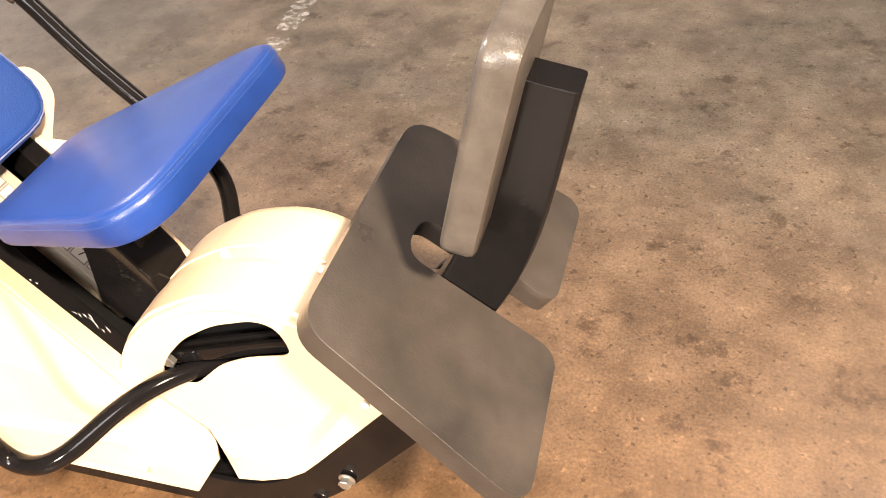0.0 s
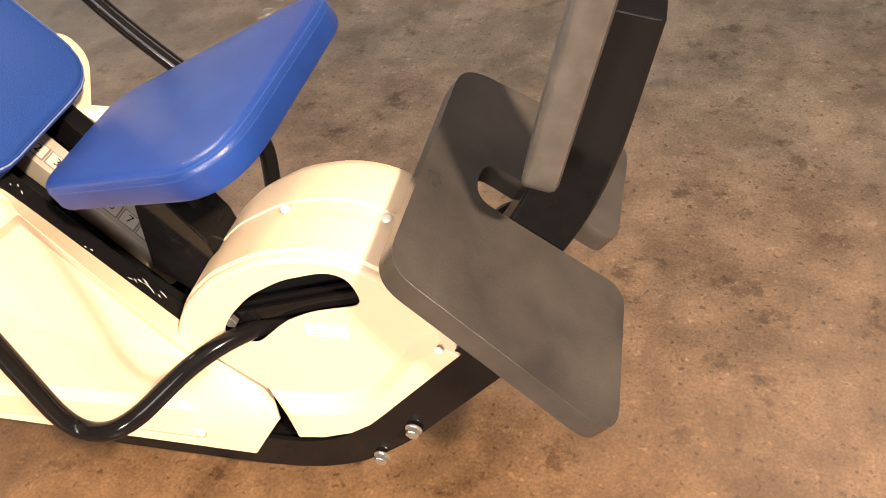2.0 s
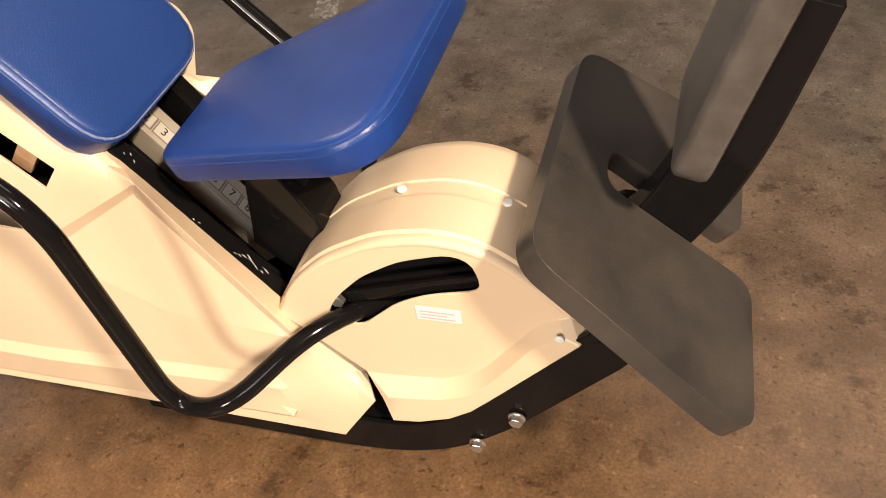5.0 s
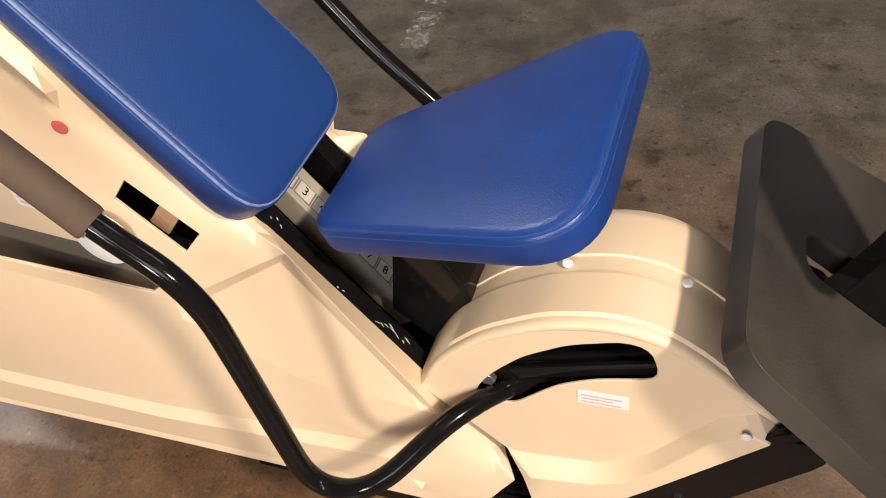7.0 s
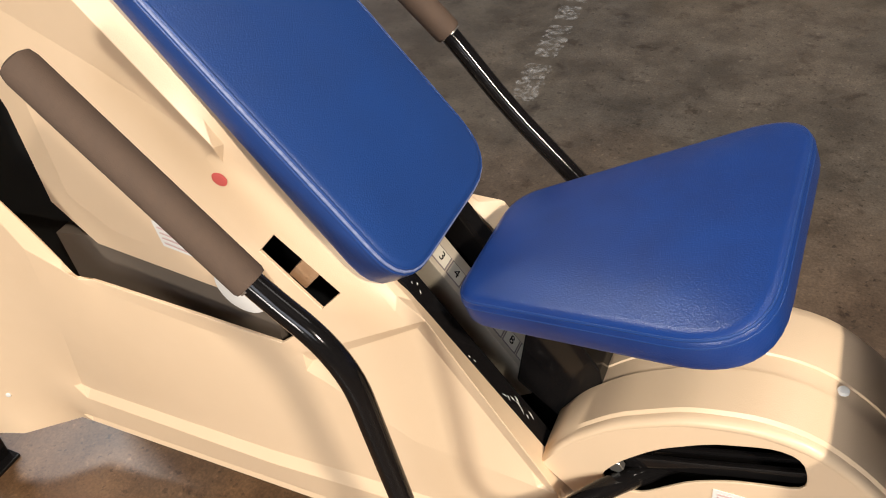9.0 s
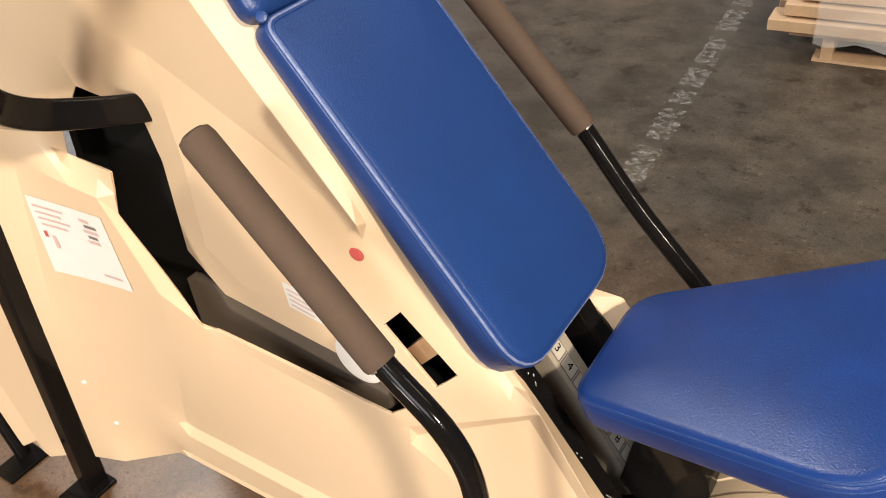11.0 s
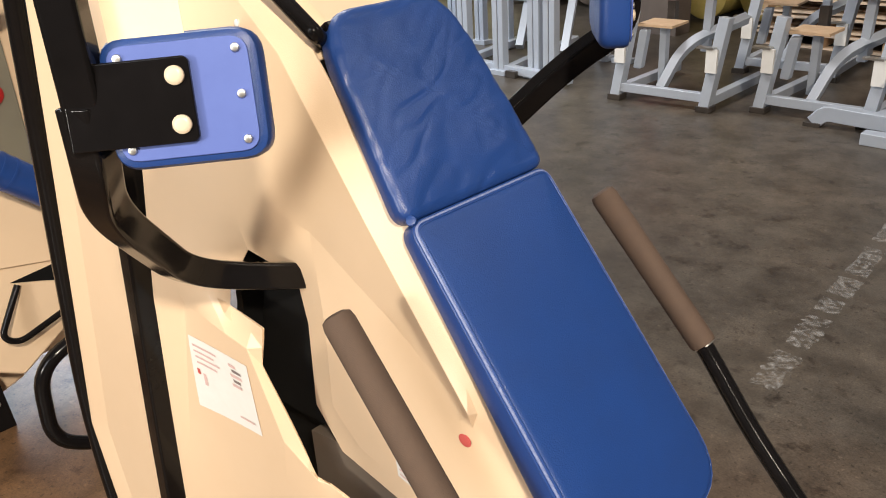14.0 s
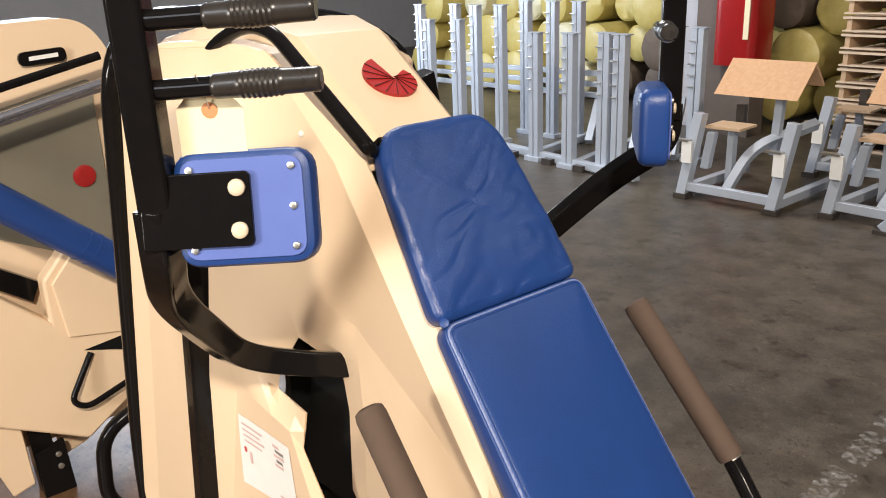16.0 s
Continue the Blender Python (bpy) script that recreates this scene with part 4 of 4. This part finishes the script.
# ---------------------------------------------------------------- the second machine
def second_machine():
    m = thing("weight_machine", "beige weight machine with a smoked guard and blue roller", "exercise machine", at=(-2.3, 0, 0))

    def face(x):
        return lambda u, v, h: Vector((x + h, u, v))
    loop = rounded([Vector(p + (0,)) for p in ((-0.95, 1.47), (-0.30, 1.515), (-0.02, 1.525), (0.06, 1.40), (0.06, 0.15), (-0.95, 0.15))], [0.02, 0.02, 0.09, 0.06, 0.02, 0.02], closed=True)
    part("tower_cover", slab([[(p[0], p[1]) for p in loop]], -0.32, -0.14, face(0)), BEIGE, m, "beige plastic tower cover", bevel=0.02, segments=3)
    loop = rounded([Vector((x, z, 0)) for x, z in ((-0.225, 1.388), (-0.085, 1.396), (-0.085, 1.438), (-0.225, 1.430))], 0.02, 4, closed=True)
    badge = part("badge", slab([[(p[0], p[1]) for p in loop]], -0.14, -0.125, face(0)), BLACK, m, "dark oval badge", bevel=0.003)
    part("badge_bar", slab([[(-0.195, 1.404), (-0.11, 1.410), (-0.11, 1.422), (-0.195, 1.416)]], -0.125, -0.122, face(0)), PAPER, badge)
    part("rail", sweep([(-0.02, -0.9, 1.215), (-0.02, -0.02, 1.41)], circle(0.013)), BLACK, m)
    part("rail", sweep([(0.03, -0.9, 1.140), (0.03, -0.02, 1.332)], circle(0.020)), CHROME, m, "polished black guard rail")
    loop = rounded([Vector(p + (0,)) for p in ((-0.62, 1.20), (-0.03, 1.335), (-0.03, 0.70), (-0.62, 1.0))], [0.04, 0.02, 0.02, 0.03], closed=True)
    part("smoked_guard", slab([[(p[0], p[1]) for p in loop]], -0.13, -0.12, face(0)), SMOKE, m, "smoked plastic guard", bevel=0.003)
    part("emblem", bolt((-0.118, -0.10, 1.03), (1, 0, 0), 0.036, 0.006, 20), RED, m)
    part("roller_pad", sweep([(0.10, -0.62, 1.235), (0.10, 0.05, 0.655)], circle(0.052, 20)), BLUE, m, "blue vinyl roller pad")
    for u in (0.62, 0.66):
        p = Vector((0.10, -0.62, 1.235)).lerp(Vector((0.10, 0.05, 0.655)), u)
        q = p + (Vector((0.10, 0.05, 0.655)) - Vector((0.10, -0.62, 1.235))).normalized() * 0.008
        part("pad_ring", sweep([p, q], circle(0.0535, 20)), BLUE, m)
    loop = [(-0.317, 0.757), (-0.225, 0.860), (-0.05, 0.690), (-0.05, 0.33), (-0.27, 0.185), (-0.60, 0.37), (-0.60, 0.84), (-0.44, 0.74), (-0.318, 0.625)]
    part("side_cover", slab([loop], -0.05, 0.02, face(0)), BEIGE, m, "beige plastic side cover", bevel=0.012, segments=3)
    loop = [(-0.295, 0.745), (-0.225, 0.825), (-0.06, 0.665), (-0.06, 0.52), (-0.275, 0.56)]
    part("raised_panel", slab([loop], 0.02, 0.032, face(0)), BEIGE, m, bevel=0.008, segments=3)
    part("leg", slab([[(-0.445, 0.40), (-0.385, 0.42), (-0.36, 0.0), (-0.43, 0.0)]], -0.12, -0.05, face(0)), BLACK, m, bevel=0.003)
    br = part("leg_bracket", slab([[(-0.43, 0.17), (-0.34, 0.19), (-0.33, 0.0), (-0.43, 0.0)]], -0.05, -0.03, face(0)), BLACK, m, bevel=0.002)
    for z in (0.10, 0.145):
        part("bolt", bolt((-0.03, -0.365, z), (1, 0, 0), 0.010, 0.006), STEEL, br)
    part("leg_cover", slab([[(-0.62, 0.40), (-0.46, 0.44), (-0.45, 0.07), (-0.52, 0.05)]], -0.10, -0.02, face(0)), BEIGE, m, bevel=0.01)
    part("leg_cover", slab([[(-0.35, 0.40), (-0.24, 0.36), (-0.24, 0.10), (-0.33, 0.07)]], -0.20, -0.13, face(0)), BEIGE, m, bevel=0.01)
    part("dark_frame", slab([[(-0.60, 0.86), (-0.33, 0.66), (-0.30, 0.72), (-0.60, 0.93)]], -0.13, -0.10, face(0)), BLACK, m)
    path = rounded([(0.03, -0.22, 0.49), (0.07, -0.315, 0.36), (0.07, -0.27, 0.325), (0.05, -0.05, 0.385)], [0, 0.03, 0.03, 0], 5)
    part("loop_handle", sweep(path, circle(0.010)), BLACK, m, "black wire loop handle")
    # flat near-black patch paints an opening's shade; the cover is not cut
    part("opening_shade", slab([[(-0.235, 0.50), (-0.05, 0.52), (-0.05, 0.44), (-0.15, 0.475)]], 0.018, 0.024, face(0)), DARK, m)
    path = rounded([(0.30, -0.10, 0.42), (0.30, -0.30, 0.34), (0.30, -0.32, 0.10), (0.30, -0.20, 0.02), (0.30, 0.05, 0.02)], [0, 0.08, 0.08, 0.05, 0], 6)
    part("frame_tube", sweep(path, circle(0.022)), BLACK, m, "black bent frame tube")


SMOKE = material("smoked_plastic", (0.17, 0.155, 0.115), 0.15, other=(0.22, 0.20, 0.15), scale=3, amount=0.4)
CHROME = material("polished_black", (0.50, 0.50, 0.53), 0.12, 0.9)
second_machine()


# ---------------------------------------------------------------- the far side of the hall
def worn_paint():
    m = bpy.data.materials.new("worn_line_paint")
    m.use_nodes = True
    nt = m.node_tree
    b = nt.nodes["Principled BSDF"]
    b.inputs["Base Color"].default_value, b.inputs["Roughness"].default_value = (0.50, 0.48, 0.45, 1), 0.7
    tc = nt.nodes.new("ShaderNodeTexCoord")
    n = nt.nodes.new("ShaderNodeTexNoise")
    n.inputs["Scale"].default_value, n.inputs["Detail"].default_value, n.inputs["Roughness"].default_value = 34, 8, 0.75
    r = nt.nodes.new("ShaderNodeMapRange")
    r.inputs["From Min"].default_value, r.inputs["From Max"].default_value, r.inputs["To Max"].default_value = 0.46, 0.64, 0.50
    nt.links.new(tc.outputs["Object"], n.inputs["Vector"])
    nt.links.new(n.outputs["Fac"], r.inputs["Value"])
    nt.links.new(r.outputs["Result"], b.inputs["Alpha"])
    return m


def floor_marks():
    """A line of worn letters, each a few ragged strokes."""
    o = new("floor_marking")
    tagged(o, "worn white dashed line painted on the concrete", "floor marking", kind="structure")
    rr = random.Random(5)
    paint = worn_paint()
    y = 1.38
    while y < 3.75:
        l = rr.uniform(0.10, 0.34)
        x0, x1 = -0.64 - 0.075 * (y - 1.5), -0.64 - 0.075 * (y + l - 1.5)
        bm = bmesh.new()
        n = 14
        left, right = [], []
        for k in range(n + 1):
            u = k / n
            w = 0.048 * (0.75 + 0.35 * rr.random())
            x = x0 + (x1 - x0) * u
            left.append(bm.verts.new((x - w, y + l * u + rr.uniform(-0.006, 0.006), 0.0015)))
            right.append(bm.verts.new((x + w, y + l * u + rr.uniform(-0.006, 0.006), 0.0015)))
        for k in range(n):
            bm.faces.new((left[k], right[k], right[k + 1], left[k + 1]))
        part("worn_paint", bm, paint, o, smooth=False)
        y += l + rr.uniform(0.03, 0.10)


floor_marks()


def post_pair(x, y, top, gap=0.045):
    o = thing("upright_post", "silver steel upright with a row of holes", "steel upright", "silver rack uprights", at=(x, y, 0))
    for k in (-1, 1):
        part("tube", sweep([(k * gap, 0, 0.04), (k * gap, 0, top)], rect(0.05, 0.07), up=(0, 1, 0)), SILVER, o, bevel=0.003)
    part("cap", box(0, 0, top + 0.004, 0.15, 0.075, 0.008), SILVER, o)
    part("foot", box(0, 0.0, 0.02, 0.17, 0.12, 0.04), SILVER, o, bevel=0.003)
    for k in range(5):
        part("peg", sweep([(-gap - 0.035, -0.045, top - 0.1 - 0.09 * k), (-gap + 0.02, -0.045, top - 0.1 - 0.09 * k)], circle(0.006, 8)), STEEL, o)
    return o


for x, y, z in ((-4.58, 4.19, 1.07), (-4.18, 4.17, 1.08), (-3.86, 4.22, 1.09), (-3.66, 4.16, 1.09), (-5.36, 4.53, 1.26), (-5.95, 4.75, 1.24),
                (-6.55, 5.0, 1.23), (-7.15, 5.0, 1.22), (-5.50, 5.0, 1.27), (-5.15, 5.0, 1.27), (-4.83, 5.0, 1.27), (-3.77, 5.0, 1.08), (-3.56, 5.0, 1.08), (-6.0, 4.2, 1.14), (-5.57, 4.2, 1.15)):
    post_pair(x, y, z, 0.03)


def beam(a, b, w=0.07, h=0.06):
    o = thing("floor_beam", "silver steel rail lying between the uprights", "steel beam", "silver rack beams", at=a)
    part("tube", sweep([(0, 0, 0), tuple(Vector(b) - Vector(a))], rect(w, h), up=(0, 0, 1)), SILVER, o, bevel=0.003)
    return o


beam((-5.1, 4.26, 0.05), (-3.45, 4.12, 0.05))
for x in (-4.6, -4.1, -3.7):
    beam((x, 4.2, 0.05), (x - 0.25, 5.4, 0.05))
    o = beam((x, 4.9, 0.04), (x - 0.2, 5.3, 0.45))
for k in range(3):
    beam((-7.2, 5.2, 0.38 + 0.10 * k), (-4.6, 5.2, 0.42 + 0.10 * k), 0.05, 0.05)
for x in (-4.82, -4.38, -4.02):
    o = thing("foot_block", "black rubber foot under the steel rail", "foot", "black feet", at=(x, 4.12 + 0.03 * (-x - 4), 0.0))
    part("block", box(0, 0, 0.028, 0.10, 0.06, 0.055), RUBBER, o, bevel=0.004)


def bench(x, y, turn, board, seat, skew=0.0):
    b = thing("bench_frame", "silver steel bench frame with bare strand board", "bench frame", "bare bench frames", at=(x, y, 0))
    b.rotation_euler.z = turn
    for px in (-0.33, 0.33):
        up = part("upright", sweep([(px, 0.0, 0.03), (px + 0.07, 0.06, 0.60)], rect(0.07, 0.085), up=(0, 1, 0)), SILVER, b, bevel=0.003)
        part("foot", box(px, 0.0, 0.02, 0.10, 0.10, 0.04), RUBBER, b, bevel=0.004)
        part("catch", box(px - 0.01, -0.03, 0.42, 0.12, 0.05, 0.012), STEEL, up)
        part("tape", box(px + 0.035, -0.038, 0.34, 0.075, 0.02, 0.15), PAPER, up)
        part("side_rail", sweep([(px, 0.04, 0.06), (px + 0.03, 0.85, 0.06)], rect(0.06, 0.06), up=(0, 0, 1)), SILVER, b, bevel=0.003)
    part("cross_bar", sweep([(-0.33, 0.0, 0.09), (0.33, 0.0, 0.09)], rect(0.05, 0.06), up=(0, 0, 1)), SILVER, b, bevel=0.003)
    path = rounded([(-0.05, 0.10, 0.08), (0.03, 0.25, 0.36), (0.30, 0.62, 0.50)], 0.15, 6)
    part("spine", sweep(path, rect(0.06, 0.07), up=(0, 1, 0)), SILVER, b, bevel=0.003)
    part("column", sweep([(0.12, 0.40, 0.30), (0.14, 0.40, 0.78)], rect(0.055, 0.06), up=(0, 1, 0)), SILVER, b, bevel=0.003)
    part("stub", sweep([(-0.14, 0.40, 0.45), (-0.15, 0.42, 0.62)], rect(0.06, 0.06), up=(0, 1, 0)), RUBBER, b, bevel=0.003)
    if seat:
        part("seat_board", box(-0.12, 0.22, 0.50, 0.26, 0.24, 0.018), PINE, b, bevel=0.002)
        part("seat_post", sweep([(-0.10, 0.22, 0.10), (-0.10, 0.22, 0.49)], rect(0.05, 0.06), up=(0, 1, 0)), SILVER, b, bevel=0.003)
        part("guide", slab([[(-0.27, 0.20), (-0.21, 0.20), (-0.17, 0.47), (-0.23, 0.47)]], 0.10, 0.16, lambda u, v, h: Vector((u, h, v))), SILVER, b, bevel=0.01)
    if board:
        roof = [(0.28, 0.70), (0.30, 0.715), (0.52, 0.925), (0.68, 0.76), (0.665, 0.75), (0.52, 0.90)]
        part("strand_board", slab([roof], -0.30, 0.30, lambda u, v, h: Vector((h, u, v))), OSB, b, "folded strand board cover", bevel=0.003)
    return b


bench(-2.65, 4.06, 0.06, True, True)
bench(-1.70, 4.26, 0.02, True, True)
bench(-0.75, 4.05, 0.0, True, False)
bench(-2.30, 5.2, 0.1, False, True)


def low_bench(x, y):
    o = thing("low_frame", "low silver steel floor frame with black feet", "bench frame", at=(x, y, 0))
    path = rounded([(-0.36, 0, 0.02), (-0.30, 0, 0.09), (0.30, -0.05, 0.09), (0.36, -0.05, 0.02)], 0.05, 5)
    part("foot_rail", sweep(path, rect(0.09, 0.06), up=(0, 1, 0)), SILVER, o, bevel=0.003)
    part("foot", box(-0.36, 0, 0.012, 0.10, 0.09, 0.024), RUBBER, o)
    part("foot", box(0.34, -0.05, 0.012, 0.10, 0.09, 0.024), RUBBER, o)
    part("beam", sweep([(0, 0, 0.09), (0.15, 0.9, 0.12)], rect(0.07, 0.07), up=(0, 0, 1)), SILVER, o, bevel=0.003)
    part("post", sweep([(0.05, 0.10, 0.10), (0.12, 0.2, 0.7)], rect(0.07, 0.07), up=(0, 1, 0)), SILVER, o, bevel=0.003)


low_bench(-1.28, 4.16)
o = thing("leg_frame", "long silver steel foot with an upright tube", "bench frame", at=(-0.95, 3.98, 0))
part("foot_rail", sweep([(-0.34, 0, 0.035), (0.9, -0.02, 0.035)], rect(0.09, 0.07), up=(0, 0, 1)), SILVER, o, bevel=0.003)
part("post", sweep([(0.10, 0.02, 0.06), (0.30, 0.25, 0.75)], rect(0.08, 0.08), up=(0, 1, 0)), SILVER, o, bevel=0.003)
part("rail", sweep([(0.3, 0.0, 0.06), (0.4, 0.9, 0.06)], rect(0.08, 0.07), up=(0, 0, 1)), SILVER, o, bevel=0.003)


def pallet(x, y, turn):
    o = thing("wrapped_pallet", "wooden pallet with boards in clear stretch wrap", "pallet", at=(x, y, 0))
    o.rotation_euler.z = turn
    for k in range(3):
        part("stringer", box(0.52 * k - 0.50, 0.55, 0.055, 0.045, 1.1, 0.09), PINE, o, bevel=0.003)
    for k in range(6):
        part("deck_board", box(0, 0.05 + 0.21 * k, 0.110, 1.30, 0.12, 0.018), PINE, o, bevel=0.002)
    part("bottom_board", box(0, 0.05, 0.006, 1.1, 0.10, 0.012), PINE, o)
    for k in range(3):
        part("plank", box(-0.05 + 0.02 * k, 0.02 + 0.03 * k, 0.150 + 0.055 * k, 1.36 - 0.06 * k, 0.14, 0.045), PINE, o, bevel=0.003)
        part("plank", box(-0.05 + 0.02 * k, 0.42 + 0.03 * k, 0.150 + 0.055 * k, 1.36 - 0.06 * k, 0.5, 0.045), PINE, o, bevel=0.003)
    bm = bmesh.new()
    g = []
    for i in range(25):
        row = []
        for j in range(9):
            u, v = i / 24, j / 8
            px = -0.55 + 1.2 * u
            pz = 0.10 + 0.22 * v
            row.append(bm.verts.new((px, -0.07 + 0.018 * noise.noise(Vector((px * 14, pz * 30, 0.5))), pz + 0.02 * noise.noise(Vector((px * 9, pz * 9, 3.3))))))
        g.append(row)
    for a, b in zip(g, g[1:]):
        for j in range(8):
            bm.faces.new((a[j], a[j + 1], b[j + 1], b[j]))
    part("stretch_wrap", bm, WRAP, o, "creased clear stretch wrap")


def wrap_material():
    m = bpy.data.materials.new("clear_wrap")
    m.use_nodes = True
    b = m.node_tree.nodes["Principled BSDF"]
    b.inputs["Base Color"].default_value = (0.9, 0.9, 0.9, 1)
    b.inputs["Roughness"].default_value = 0.12
    b.inputs["Alpha"].default_value = 0.28
    return m


WRAP = wrap_material()
pallet(0.22, 2.55, 0.05)


def roll(x, y, z, r, length, mat, label, turn=0.0):
    o = thing("wrapped_roll", label, "roll", "stacked rolls", at=(x, y, z))
    o.rotation_euler.z = turn
    n = 28
    bm = sweep([(0, -0.012, 0), (0, 0, 0), (0, 0.03, 0), (0, length, 0)], circle(r, n), scales=[0.30, 0.86, 1, 1])
    for v in bm.verts:
        v.co += Vector((0.010 * noise.noise(v.co * 9 + Vector((x, z, 0)) * 7), 0.010 * noise.noise(v.co * 14 + Vector((x, z, 3)) * 7), 0.010 * noise.noise(v.co * 8 + Vector((x, z, 5)) * 7)))
    part("body", bm, mat, o)
    return o


rr = random.Random(3)
SHADES = [YELLOW, YELLOW, material("pale_wrap", (0.52, 0.47, 0.26), 0.35, other=(0.64, 0.60, 0.42), scale=9, amount=0.45, bump=0.6, bump_scale=18), ROLLCORE]
for k in range(15):
    for j in range(4):
        if rr.random() < 0.12:
            continue
        x = -9.6 + 0.52 * k + 0.26 * (j % 2) + rr.uniform(-0.05, 0.05)
        mat = SHADES[rr.choice((0, 1, 2, 3, 0, 3))] if x > -6 else SHADES[rr.randrange(3)]
        r = rr.uniform(0.20, 0.27)
        roll(x, 6.9 + rr.uniform(-0.25, 0.25), 0.26 + 0.43 * j, r, 1.8, mat, "fat roll in creased yellow plastic wrap" if mat is not ROLLCORE else "dull brown cardboard-wrapped roll", rr.uniform(-0.12, 0.12))


def column(x, y):
    o = new("column", finish(box(x, y, 3.0, 0.34, 0.34, 6.0), "column", COLUMN, False))
    tagged(o, "dark brown painted steel column", "column", kind="structure")
    o = new("column_guard", finish(box(x - 0.32, y + 0.06, 3.0, 0.30, 0.25, 6.0), "column_guard", WALL, False))
    tagged(o, "pale grey painted column", "column", kind="structure")


COLUMN = material("dark_column", (0.11, 0.085, 0.07), 0.7, other=(0.15, 0.12, 0.10), scale=6, amount=0.4)
column(-4.22, 6.35)
o = thing("red_drum", "tall glossy red steel cabinet by the column", "cabinet", at=(-3.9, 6.2, 0))
loop = rounded([Vector((a, b, 0)) for a, b in ((-0.21, -0.2), (0.21, -0.2), (0.21, 0.2), (-0.21, 0.2))], 0.10, 6, closed=True)
part("body", slab([[(p[0], p[1]) for p in loop]], 0.66, 2.1, lambda u, v, h: Vector((u, v, h))), material("red_gloss", (0.36, 0.012, 0.012), 0.22, other=(0.28, 0.01, 0.01), scale=5, amount=0.4), o)
part("strip", box(0.14, -0.205, 1.45, 0.05, 0.01, 1.1), MANILA, o)
part("stand", box(0, 0.05, 0.33, 0.30, 0.25, 0.66), COLUMN, o)


def pallet_stack(x, y, n):
    for k in range(n):
        o = thing("pallet", "bare pale wooden pallet in a stack", "pallet", "stacked pallets", at=(x, y, 0.14 * k))
        for j in range(3):
            part("stringer", box(-0.5 + 0.5 * j, 0.5, 0.058, 0.04, 1.0, 0.09), PINE, o)
        for j in range(5):
            part("deck_board", box(0, 0.05 + 0.22 * j, 0.112, 1.1, 0.14, 0.018), PALE, o)
        part("bottom_board", box(0, 0.05, 0.007, 1.1, 0.12, 0.012), PALE, o)


PALE = material("pale_pine", (0.70, 0.56, 0.42), 0.75, other=(0.60, 0.46, 0.32), scale=14, amount=0.4)
pallet_stack(-2.45, 6.2, 12)
